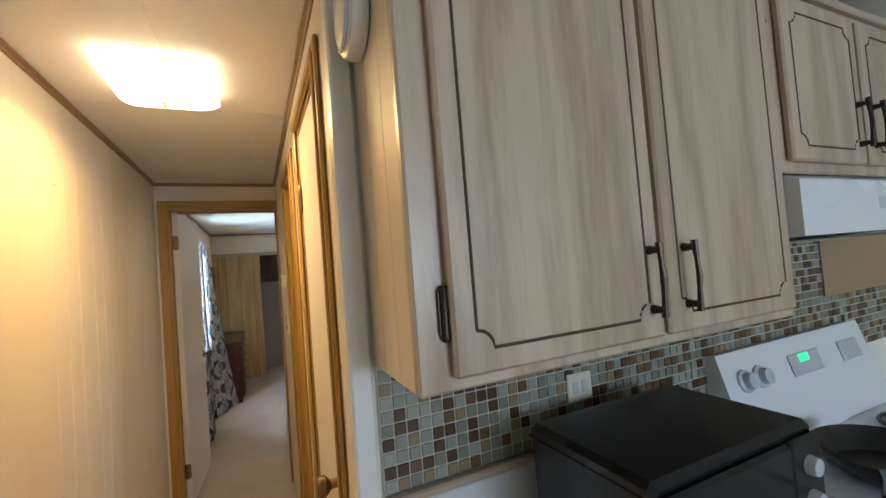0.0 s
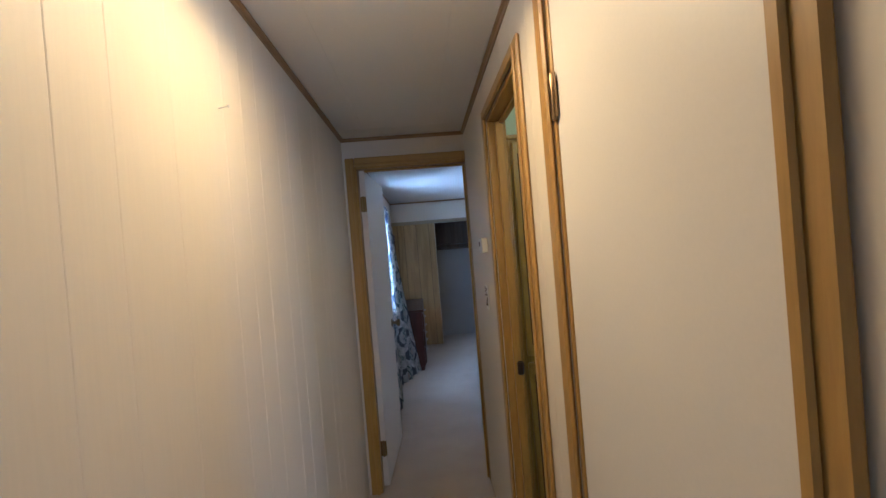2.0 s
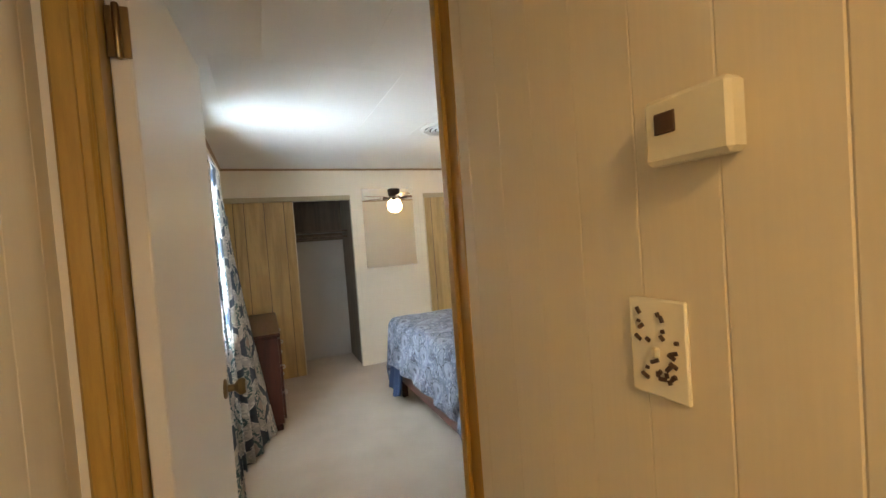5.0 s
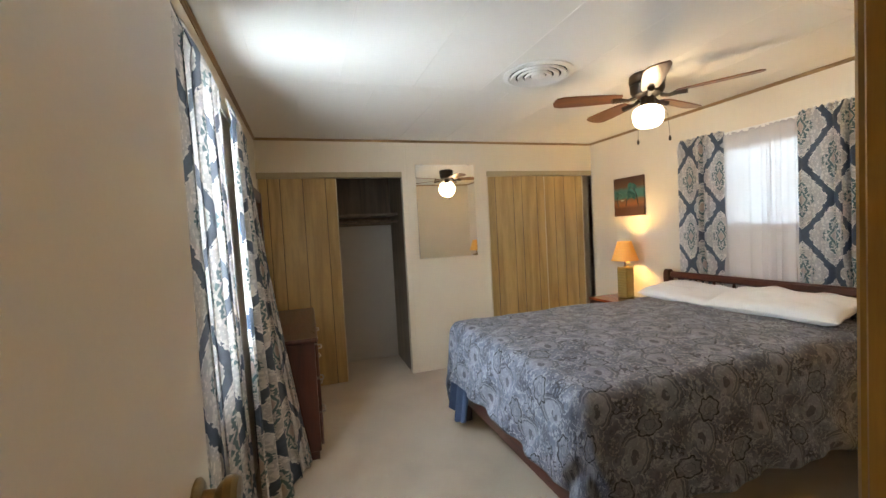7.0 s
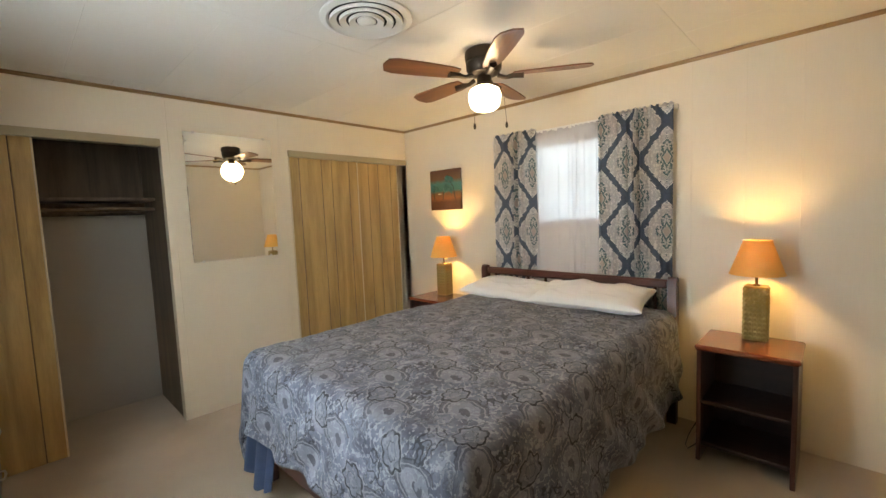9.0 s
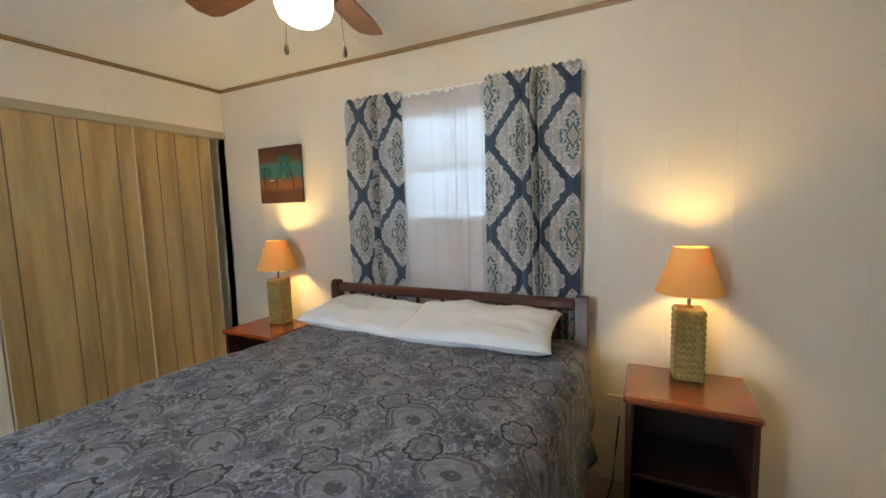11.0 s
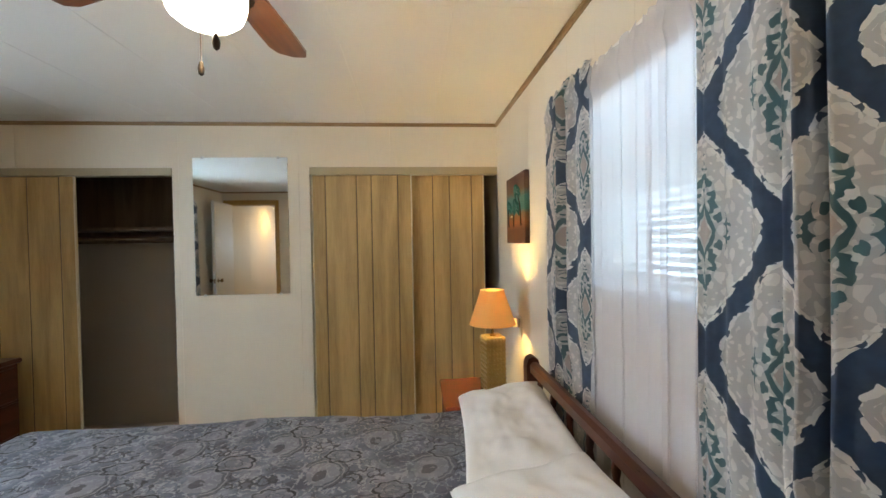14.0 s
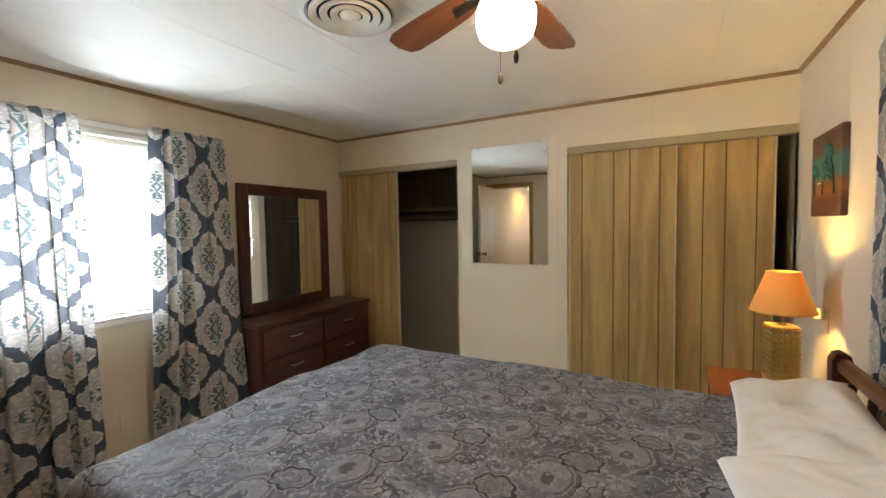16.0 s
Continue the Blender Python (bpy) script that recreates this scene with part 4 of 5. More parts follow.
def table_lamp(label, at, turn):
    l = thing("table_lamp", label, "table lamp", at, turn, group="lamps on the nightstands")
    b, h = 0.050, 0.275
    part("base", Geo().box((-b, -b, 0), (b, b, h), 0.005), GOLD, l, "olive-gold ceramic block with raised studs")
    dome = [(1.0, 0.0), (0.86, 0.0028), (0.5, 0.0046)]
    stud = Geo()
    ring = [(0.0086 * r * math.cos(q * math.pi / 4), 0.0098 * r * math.sin(q * math.pi / 4), z) for r, z in dome for q in range(8)] + [(0, 0, 0.0052)]
    stud.add(ring, [(k * 8 + q, k * 8 + (q + 1) % 8, k * 8 + 8 + (q + 1) % 8, k * 8 + 8 + q) for k in (0, 1) for q in range(8)] + [(16 + q, 16 + (q + 1) % 8, 24) for q in range(8)])
    me = stud.mesh("stud", GOLD)
    basis = [o for o in l.children if o.name.startswith("base")][0]
    for f in range(4):
        for i in range(5):
            for j in range(11):
                m = pose(0, 0, 0, 0, 0, 90 * f) @ pose((i - 2) * 0.0188, -b, 0.0175 + j * 0.024, 90, 0, 0)
                part("stud", me, None, basis, at=m)
    part("neck", Geo().lathe([(0.016, h), (0.016, h + 0.006), (0.007, h + 0.010), (0.007, h + 0.052), (0.012, h + 0.055), (0.012, h + 0.12), (0, h + 0.12)], 16), BRASS, l)
    bulb = part("bulb", Geo().lathe([(0.0, h + 0.12), (0.012, h + 0.125), (0.013, h + 0.150), (0.026, h + 0.178), (0.024, h + 0.200), (0.0, h + 0.214)], 16), BULB, l)
    bulb.visible_shadow = False
    r0, r1, z0, z1 = 0.116, 0.060, h + 0.060, h + 0.228
    part("shade", Geo().lathe([(r0, z0), (r1, z1), (r1 - 0.002, z1), (r0 - 0.002, z0), (r0, z0)], 48), SHADE, l, "orange fabric cone shade, lit")
    for r, z in ((r0, z0), (r1, z1)):
        rim = Geo()
        rim.lathe([(r - 0.003, z - 0.002), (r + 0.001, z - 0.002), (r + 0.001, z + 0.003), (r - 0.003, z + 0.003), (r - 0.003, z - 0.002)], 48)
        part("shade_rim", rim, SHADE, l)
    harp = Geo()
    for k in range(3):
        a = 2.1 * k
        harp.tube([(0, 0, z1 - 0.012), (r1 * math.cos(a), r1 * math.sin(a), z1 - 0.002)], 0.0015, 6)
    part("spider", harp, BRASS, l)
    return l


table_lamp("lit table lamp with studded gold base on nightstand", (3.14, 4.885, 0.607), 3)
table_lamp("lit table lamp with studded gold base beside closet", (3.125, 7.06, 0.607), 10)

# ---- dresser with mirror ----
dr = thing("dresser", "dark mahogany double dresser with six drawers", "dresser", (W + 0.012, 6.53, 0))
DW, DD, DH = 1.09, 0.345, 0.72
part("carcass", Geo().box((0, 0, 0.05), (DD, DW, DH - 0.03), 0.004), MAHOG, dr)
part("top", Geo().box((-0.003, -0.012, DH - 0.029), (DD + 0.02, DW + 0.012, DH), 0.008), MAHOGY, dr)
part("plinth", Geo().box((0.01, 0.006, 0), (DD - 0.012, DW - 0.006, 0.049), 0.003), MAHOGY, dr)
for c in range(2):
    for r_ in range(3):
        y0, z0 = 0.02 + c * 0.53, 0.075 + r_ * 0.203
        dw = part("drawer", Geo().box((DD + 0.001, y0, z0), (DD + 0.018, y0 + 0.52, z0 + 0.19), 0.005), MAHOGY, dr)
        hy, hz = y0 + 0.26, z0 + 0.115
        part("handle", Geo().tube([(DD + 0.018, hy - 0.05, hz), (DD + 0.038, hy - 0.045, hz), (DD + 0.042, hy, hz), (DD + 0.038, hy + 0.045, hz), (DD + 0.018, hy + 0.05, hz)], 0.0045, 8), STEEL, dw, "brushed steel bar handle")
dm = thing("dresser_mirror", "mahogany-framed mirror standing on the dresser", "mirror", (W + 0.016, 6.64, DH))
MW, MH, MF = 0.85, 0.94, 0.082
part("glass", Geo().box((0.012, MF - 0.01, MF - 0.01), (0.020, MW - MF + 0.01, MH - MF + 0.01), 0.001), MIRROR, dm)
for lo, hi in (((0, 0, 0), (0.034, MF, MH)), ((0, MW - MF, 0), (0.034, MW, MH)), ((0, MF, 0), (0.033, MW - MF, MF)), ((0, MF, MH - MF), (0.033, MW - MF, MH))):
    part("frame", Geo().box(lo, hi, 0.007), MAHOG, dm)

# ---- painting ----
def canvas_paint():
    m = material("painted_canvas", (0.3, 0.2, 0.1), 0.6)
    v = node(m, "TexCoord").outputs["Object"]
    sep = node(m, "SeparateXYZ")
    link(m, v, sep.inputs[0])
    n = noise_of(m, v, 14, 4)
    h = calc(m, "ADD", calc(m, "DIVIDE", sep.outputs[2], 0.36), calc(m, "MULTIPLY_ADD", n, 0.10, -0.05))
    c = ramp(m, h, [(0.0, (0.055, 0.022, 0.012)), (0.20, (0.065, 0.023, 0.010)), (0.30, (0.20, 0.072, 0.018)), (0.42, (0.15, 0.075, 0.03)), (0.48, (0.035, 0.13, 0.115)), (0.66, (0.05, 0.16, 0.14)), (0.76, (0.12, 0.055, 0.02)), (0.92, (0.08, 0.03, 0.015))])
    base(m, c)
    bump(m, noise_of(m, v, 220, 2), 0.2, 0.0006)
    return m


pt = thing("painting", "small canvas painting of palms at sunset", "painting", (E - 0.026, 6.972, 1.345), 0)
part("canvas", Geo().box((0, 0, 0), (0.026, 0.37, 0.36), 0.004), canvas_paint(), pt)
DARKPAINT = paint("dark_brown_paint", (0.022, 0.012, 0.008), 0.6)
TEALPAINT = paint("teal_brushed_paint", (0.022, 0.105, 0.090), 0.5, 0.35, 30, 0.3)
for py, pz, s, foot in ((0.135, 0.265, 1.0, 0.06), (0.30, 0.195, 0.85, 0.31), (0.15, 0.185, 1.15, 0.21)):
    g = Geo()
    for k in range(11):
        a = radians(-35 + 25 * k)
        L = s * (0.052 + 0.012 * math.sin(5.1 * k + py * 40))
        g.tube([(-0.001, py, pz), (-0.002, py + 0.6 * L * math.cos(a), pz + 0.55 * L * math.sin(a) + 0.006), (-0.001, py + L * math.cos(a), pz + 0.85 * L * math.sin(a) - 0.012)], [0.004, 0.011 * s, 0.002], 6)
    part("palm_crown", g, TEALPAINT, pt, "brushed teal palm crown")
    part("palm_trunk", Geo().tube([(-0.0022, py, pz), (-0.0022, (py + foot) / 2 + 0.018 * (1 if foot > py else -1), (pz + 0.09) / 2 + 0.02), (-0.0022, foot, 0.09)], [0.0025, 0.003, 0.0035], 6), DARKPAINT, pt)
part("horizon_glint", Geo().box((-0.0012, 0.235, 0.142), (0.001, 0.275, 0.148), 0.0004), PLASTIC, pt)

# ---- ceiling fan and vent ----
FX, FY = 2.295, 5.93
fan = thing("ceiling_fan", "flush ceiling fan with five wooden blades and lit globe", "ceiling fan", (FX, FY, CEIL))
part("motor_housing", Geo().lathe([(0.0, 0), (0.085, 0), (0.094, -0.008), (0.097, -0.03), (0.095, -0.052), (0.088, -0.060), (0.092, -0.066), (0.090, -0.095), (0.078, -0.118), (0.05, -0.130), (0.0, -0.130)], 32), BRONZE, fan)
part("switch_housing", Geo().lathe([(0.035, -0.130), (0.038, -0.135), (0.038, -0.165), (0.046, -0.172), (0.048, -0.185), (0.0, -0.185)], 24), BRONZE, fan)
GLOBE = emitter("lit_opal_glass", (1.0, 0.86, 0.62), 7)
gl = part("globe", Geo().lathe([(0.045, -0.18), (0.073, -0.195), (0.083, -0.22), (0.081, -0.256), (0.072, -0.282), (0.052, -0.298), (0.0, -0.304)], 32), GLOBE, fan, "lit opal glass globe")
gl.visible_shadow = False
BLADE = wood("reddish_walnut_blade", (0.20, 0.075, 0.03), (0.09, 0.03, 0.013), "x", 0.35, 1, 6, 0.3)
bl_out = [(0.15, -0.038), (0.20, -0.050), (0.36, -0.060), (0.48, -0.062), (0.52, -0.048), (0.535, 0.0), (0.52, 0.048), (0.48, 0.062), (0.36, 0.060), (0.20, 0.050), (0.15, 0.038)]
blade = Geo().prism(bl_out, -0.0035, 0.0035, "z").mesh("blade", BLADE)
iron = Geo().tube([(0.07, 0, 0.0), (0.11, 0, -0.012), (0.15, 0, -0.006), (0.20, 0, -0.006)], [0.012, 0.010, 0.014, 0.018], 8).mesh("blade_iron", BRONZE)
for k in range(5):
    m = pose(0, 0, -0.128, 0, 0, 14 + 72 * k)
    bd_ = part("blade", blade, None, fan, at=m @ pose(0, 0, 0, 10, 0, 0))
    part("blade_iron", iron, None, fan, at=m @ pose(0, 0, -0.004))
for cx, cy, zl in ((0.0295, -0.0455, -0.362), (-0.017, 0.022, -0.358)):
    g = Geo()
    g.tube([(cx, cy, -0.17), (cx * 1.8, cy * 1.8, -0.22), (cx * 2.0, cy * 2.0, zl)], 0.0012, 5)
    ch = part("pull_chain", g, BRONZE, fan)
    part("fob", Geo().lathe([(0.0, zl - 0.035), (0.006, zl - 0.03), (0.0075, zl - 0.018), (0.004, zl - 0.004), (0.0, zl)], 10, (cx * 2, cy * 2, 0)), BRONZE, ch, "dark wooden fob")
vent = thing("ceiling_vent", "round white ceiling air diffuser with concentric rings", "vent", (1.65, 6.04, CEIL))
vent.scale = (1.1, 1.1, 1.1)
part("flange", Geo().lathe([(0.155, 0), (0.172, -0.002), (0.172, -0.008), (0.150, -0.014), (0.140, -0.006), (0.155, 0)], 40), WHITEPLASTIC, vent)
# black disc painted as the shade of the duct, on the uncut ceiling
part("throat", Geo().lathe([(0.0, -0.0015), (0.15, -0.0015), (0.15, -0.0005), (0.0, -0.0005)], 32), DARKGAP, vent)
for r_ in (0.125, 0.09, 0.055):
    part("ring", Geo().lathe([(r_, -0.004), (r_ + 0.012, -0.012), (r_ + 0.010, -0.022), (r_ - 0.014, -0.012), (r_, -0.004)], 36), WHITEPLASTIC, vent)
part("centre_cap", Geo().lathe([(0.0, -0.026), (0.012, -0.024), (0.034, -0.016), (0.036, -0.010), (0.0, -0.008)], 24), WHITEPLASTIC, vent)

# ---- hall light ----
hl = thing("hall_light", "square frosted glass ceiling light, lit", "ceiling light", (0.38, 2.487, CEIL))
part("pan", Geo().box((-0.12, -0.12, -0.02), (0.12, 0.12, 0), 0.004), WHITEPLASTIC, hl)
HGLOW = emitter("lit_frosted_glass", (1.0, 0.84, 0.58), 3.2)
def dish(s, t):
    u, v = 2 * s - 1, 2 * t - 1
    q = max(abs(u), abs(v))
    return (u * 0.15, v * 0.15, -0.085 + 0.055 * q ** 3), (s, t)
ds = part("glass_shade", Geo().sheet(20, 20, dish), HGLOW, hl, "bent frosted glass shade, lit")
ds.visible_shadow = False
ds.modifiers.new("thickness", "SOLIDIFY").thickness = 0.004
part("finial", Geo().lathe([(0.0, -0.105), (0.008, -0.10), (0.009, -0.092), (0.004, -0.086), (0.0, -0.085)], 12), BRASS, hl)


# ---- kitchen ----
PICKLED = wood("pickled_oak", (0.53, 0.42, 0.305), (0.33, 0.24, 0.16), "z", 0.38, 1.0, 5, 0.15, 1.2)
PICKLEDX = wood("pickled_oak_x", (0.52, 0.42, 0.32), (0.36, 0.27, 0.19), "x", 0.42, 1.0, 5, 0.1, 0.8)
GOLDOAK = wood("golden_oak_door", (0.52, 0.335, 0.052), (0.33, 0.19, 0.026), "z", 0.36, 1.0, 14, 0.2, 0.9)
GROOVE = paint("dark_routed_line", (0.075, 0.04, 0.025), 0.6, 0.1)
ENAMEL = paint("white_enamel", (0.72, 0.73, 0.74), 0.25, 0.02)
BLACK = paint("black_enamel", (0.012, 0.012, 0.013), 0.28, 0.2)
BLACKGLASS = paint("black_glass", (0.008, 0.009, 0.011), 0.1, 0.1)
GREY = paint("grey_marks", (0.48, 0.50, 0.53), 0.4, 0.05)
LAMINATE = paint("pale_laminate", (0.62, 0.62, 0.61), 0.35, 0.06, 20)


def routed(x0, x1, z0, z1, c, y=0.0, r=0.0028):
    """Routed line round a door panel, with scooped corners."""
    pts = []
    for cx, cz, a0 in ((x0, z0, 90), (x1, z0, 180), (x1, z1, 270), (x0, z1, 360)):
        for k in range(5):
            a = radians(a0 - 90 * k / 4)
            pts.append((cx + c * math.cos(a), y, cz + c * math.sin(a)))
    pts.append(pts[0])
    return Geo().tube(pts, r, 6)


def bow_handle(parent, x, y, z, h=0.10):
    """Antique bow pull standing on two feet."""
    g = Geo()
    g.tube([(x, y - 0.022, z - h / 2 - 0.012), (x, y - 0.024, z - h / 4), (x, y - 0.026, z), (x, y - 0.024, z + h / 4), (x, y - 0.022, z + h / 2 + 0.012)], [0.006, 0.004, 0.0055, 0.004, 0.006], 8)
    for s in (-1, 1):
        g.tube([(x, y, z + s * h / 2), (x, y - 0.022, z + s * h / 2)], [0.008, 0.005], 8)
    return part("handle", g, BRONZE, parent, "antique bronze bow pull")


def panel_door(parent, x0, x1, z0, z1, y, mat, handle_x, handle_z, inset=0.035, turn=None):
    d = part("door", Geo().box((x0, y - 0.018, z0), (x1, y, z1), 0.005), mat, parent)
    if turn:
        d.matrix_basis = Matrix.Translation((x1, y, 0)) @ pose(0, 0, 0, 0, 0, turn) @ Matrix.Translation((-x1, -y, 0))
    part("routed_line", routed(x0 + inset, x1 - inset, z0 + inset, z1 - inset, 0.026, y - 0.0172), GROOVE, d)
    bow_handle(d, handle_x, y - 0.018, handle_z)
    return d


uc = thing("upper_cabinet", "pickled oak double-door kitchen wall cabinet", "cabinet")
KF = 1.485
part("body", grooved(Geo(), "x", 0.797, 1.676, KF + 0.02, KITCHEN - 0.001, 1.294, 2.10, (), (1.565, 1.645), 0.003, 0.0012), WALL, uc, "cream vinyl-faced side")
part("face_frame", Geo().box((0.795, KF, 1.292), (1.678, KF + 0.019, 2.10), 0.004), PICKLED, uc)
panel_door(uc, 0.842, 1.246, 1.312, 2.07, KF - 0.0005, PICKLED, 1.218, 1.412)
panel_door(uc, 1.258, 1.655, 1.312, 2.07, KF - 0.0005, PICKLED, 1.308, 1.412)
part("cornice", Geo().box((0.794, KF - 0.012, 2.101), (1.682, KITCHEN - 0.001, 2.128), 0.004), PICKLEDX, uc)
for hx in (0.834, 1.663):
    for hz in (1.40, 1.98):
        part("hinge", Geo().box((hx - 0.006, KF - 0.004, hz - 0.030), (hx + 0.006, KF - 0.0005, hz + 0.032), 0.002).lathe([(0.005, -0.038), (0.007, -0.034), (0.005, -0.028), (0.005, 0.028), (0.007, 0.034), (0.005, 0.038)], 10, (hx + 0.003, KF - 0.006, hz)), BRONZE, uc, "antique bronze scroll hinge")
oc = thing("upper_cabinet", "pickled oak short wall cabinet over the range hood", "cabinet")
part("body", Geo().box((1.688, KF + 0.02, 1.612), (2.458, KITCHEN - 0.001, 2.04), 0.003), PICKLED, oc)
part("face_frame", Geo().box((1.686, KF, 1.610), (2.46, KF + 0.019, 2.04), 0.004), PICKLED, oc)
panel_door(oc, 1.71, 2.050, 1.635, 2.015, KF - 0.0005, PICKLED, 2.020, 1.735)
panel_door(oc, 2.072, 2.43, 1.635, 2.015, KF - 0.0005, PICKLED, 2.10, 1.735)
part("cornice", Geo().box((1.684, KF - 0.012, 2.041), (2.462, KITCHEN - 0.001, 2.062), 0.004), PICKLEDX, oc)
hood = thing("range_hood", "white enamel under-cabinet range hood", "range hood")
part("canopy", Geo().prism([(1.455, 1.465), (1.719, 1.455), (1.719, 1.609), (1.50, 1.609), (1.455, 1.59)], 1.69, 2.455, "x"), ENAMEL, hood)
part("control_strip", Geo().box((2.05, 1.453, 1.52), (2.25, 1.457, 1.55), 0.002), GREY, hood)
part("filter", Geo().box((1.75, 1.50, 1.450), (2.40, 1.69, 1.456), 0.002), STEEL, hood)
al = thing("smoke_alarm", "round white smoke alarm on the cabinet side", "smoke alarm", (0.795, 1.64, 1.885))
part("housing", Geo().lathe([(0.0, -0.001), (0.062, -0.001), (0.064, -0.012), (0.060, -0.026), (0.045, -0.034), (0.0, -0.036)], 32, (0, 0, 0), "x"), WHITEPLASTIC, al)
part("vent_ring", Geo().lathe([(0.050, -0.030), (0.054, -0.033), (0.050, -0.037), (0.046, -0.034), (0.050, -0.030)], 32, (0, 0, 0), "x"), GREY, al)
ct = thing("worktop", "pale laminate kitchen worktop", "worktop")
part("top", Geo().box((0.80, 1.10, 0.872), (1.688, KITCHEN - 0.001, 0.91), 0.006), LAMINATE, ct)
part("upstand", Geo().box((0.80, KITCHEN - 0.020, 0.911), (1.688, KITCHEN - 0.001, 1.040), 0.003), LAMINATE, ct)
part("cap_strip", Geo().box((0.797, KITCHEN - 0.024, 1.041), (1.688, KITCHEN - 0.001, 1.058), 0.004), PICKLEDX, ct)
bc = thing("base_cabinet", "pickled oak kitchen base cabinet", "cabinet")
part("body", Geo().box((0.80, 1.145, 0.09), (1.685, KITCHEN - 0.002, 0.871), 0.003), PICKLED, bc)
part("toe_kick", Geo().box((0.802, 1.20, 0.0), (1.683, KITCHEN - 0.01, 0.089), 0.002), GROOVE, bc)
panel_door(bc, 0.825, 1.235, 0.12, 0.84, 1.144, PICKLED, 1.205, 0.72)
panel_door(bc, 1.25, 1.66, 0.12, 0.84, 1.144, PICKLED, 1.28, 0.72)
to = thing("toaster_oven", "black countertop toaster oven on the worktop", "toaster oven", (1.07, 1.36, 0.911))
part("body", Geo().box((0, 0.015, 0.014), (0.395, 0.285, 0.24), 0.010), BLACK, to)
part("lid_seam", Geo().box((-0.002, 0.012, 0.213), (0.397, 0.287, 0.217), 0.001), BLACKGLASS, to)
part("door", Geo().box((0.008, 0.0, 0.03), (0.30, 0.014, 0.225), 0.006), BLACKGLASS, to, "dark glass door")
part("control_panel", Geo().box((0.304, 0.002, 0.03), (0.39, 0.014, 0.225), 0.004), BLACK, to)
for kz in (0.07, 0.125, 0.18):
    part("knob", Geo().lathe([(0.0, -0.016), (0.014, -0.014), (0.016, 0.0)], 16, (0.347, 0.002, kz), "y"), GREY, to)
for fx in (0.03, 0.365):
    for fy in (0.04, 0.26):
        part("foot", Geo().lathe([(0.011, 0.0), (0.013, 0.014)], 10, (fx, fy, 0)), BLACK, to)
rg = thing("range", "white electric range with sloping control panel", "range", (1.70, 1.06, 0))
part("body", Geo().box((0, 0.02, 0.0), (0.76, 0.655, 0.895), 0.006), ENAMEL, rg)
part("cooktop", Geo().box((-0.002, 0.0, 0.896), (0.762, 0.657, 0.915), 0.006), ENAMEL, rg)
part("oven_door", Geo().box((0.01, 0.0, 0.18), (0.75, 0.019, 0.86), 0.006), ENAMEL, rg)
part("oven_handle", Geo().tube([(0.08, -0.03, 0.82), (0.68, -0.03, 0.82)], 0.011, 10), ENAMEL, rg)
part("control_panel", Geo().prism([(0.555, 0.916), (0.657, 0.916), (0.657, 1.16), (0.625, 1.165), (0.585, 1.03), (0.56, 0.97)], 0.0, 0.76, "x"), ENAMEL, rg)
tilt = math.degrees(math.atan2(0.04, 0.135))
for kx in (0.08, 0.15):
    part("knob", Geo().lathe([(0.030, 0.0), (0.030, -0.006), (0.022, -0.010), (0.020, -0.026), (0.0, -0.028)], 20, (0, 0, 0), "y"), GREY, rg, at=pose(kx, 0.602, 1.09, -tilt, 0, 0))
part("display", Geo().box((0.30, -0.003, -0.03), (0.46, 0.0, 0.03), 0.002), GREY, rg, at=pose(0, 0.602, 1.09, -tilt, 0, 0))
part("clock_light", Geo().box((0.35, -0.005, 0.005), (0.40, -0.002, 0.028), 0.001), emitter("green_clock", (0.05, 0.6, 0.2), 1.0), rg, "green clock digits", at=pose(0, 0.602, 1.09, -tilt, 0, 0))
part("key_pad", Geo().box((0.58, -0.003, -0.03), (0.70, 0.0, 0.03), 0.002), GREY, rg, at=pose(0, 0.602, 1.09, -tilt, 0, 0))
for bx_, by_, br in ((0.20, 0.17, 0.095), (0.56, 0.17, 0.075), (0.20, 0.42, 0.075), (0.56, 0.42, 0.095)):
    g = Geo()
    for q in range(4):
        rr = br * (1 - q * 0.22)
        g.tube([(bx_ + rr * math.cos(a * 0.3142), by_ + rr * math.sin(a * 0.3142), 0.921) for a in range(21)], 0.005, 6)
    part("burner", g, BLACK, rg)
pan = thing("frying_pan", "black cast frying pan on the range burner", "pan", (1.87, 1.42, 0.928))
part("bowl", Geo().lathe([(0.0, 0.0), (0.10, 0.0), (0.125, 0.02), (0.14, 0.05), (0.136, 0.052), (0.12, 0.024), (0.098, 0.006), (0.0, 0.006)], 36), BLACK, pan)
part("pan_handle", Geo().tube([(-0.13, -0.03, 0.045), (-0.20, -0.06, 0.06), (-0.28, -0.09, 0.065)], [0.010, 0.009, 0.012], 8), BLACK, pan)
# tan sheet carrying the colour of a shadow on the wall behind the range
sp2 = thing("wall_shadow_panel", "tan sheet painted as a wall shadow behind the range", "wall panel")
part("sheet", Geo().box((2.34, KITCHEN - 0.014, 1.255), (2.90, KITCHEN - 0.009, 1.45), 0.002), paint("tan_wall_shadow", (0.33, 0.23, 0.12), 0.45, 0.05), sp2)
op = thing("outlet", "ivory outlet plate in the mosaic backsplash", "outlet", (1.225, KITCHEN - 0.011, 1.135))
part("plate", Geo().box((0, 0, 0), (0.07, 0.004, 0.062), 0.002), PLASTIC, op)
for q in (0.018, 0.044):
    part("socket", Geo().box((q - 0.004, -0.001, 0.018), (q + 0.012, 0.001, 0.044), 0.001), GREY, op)

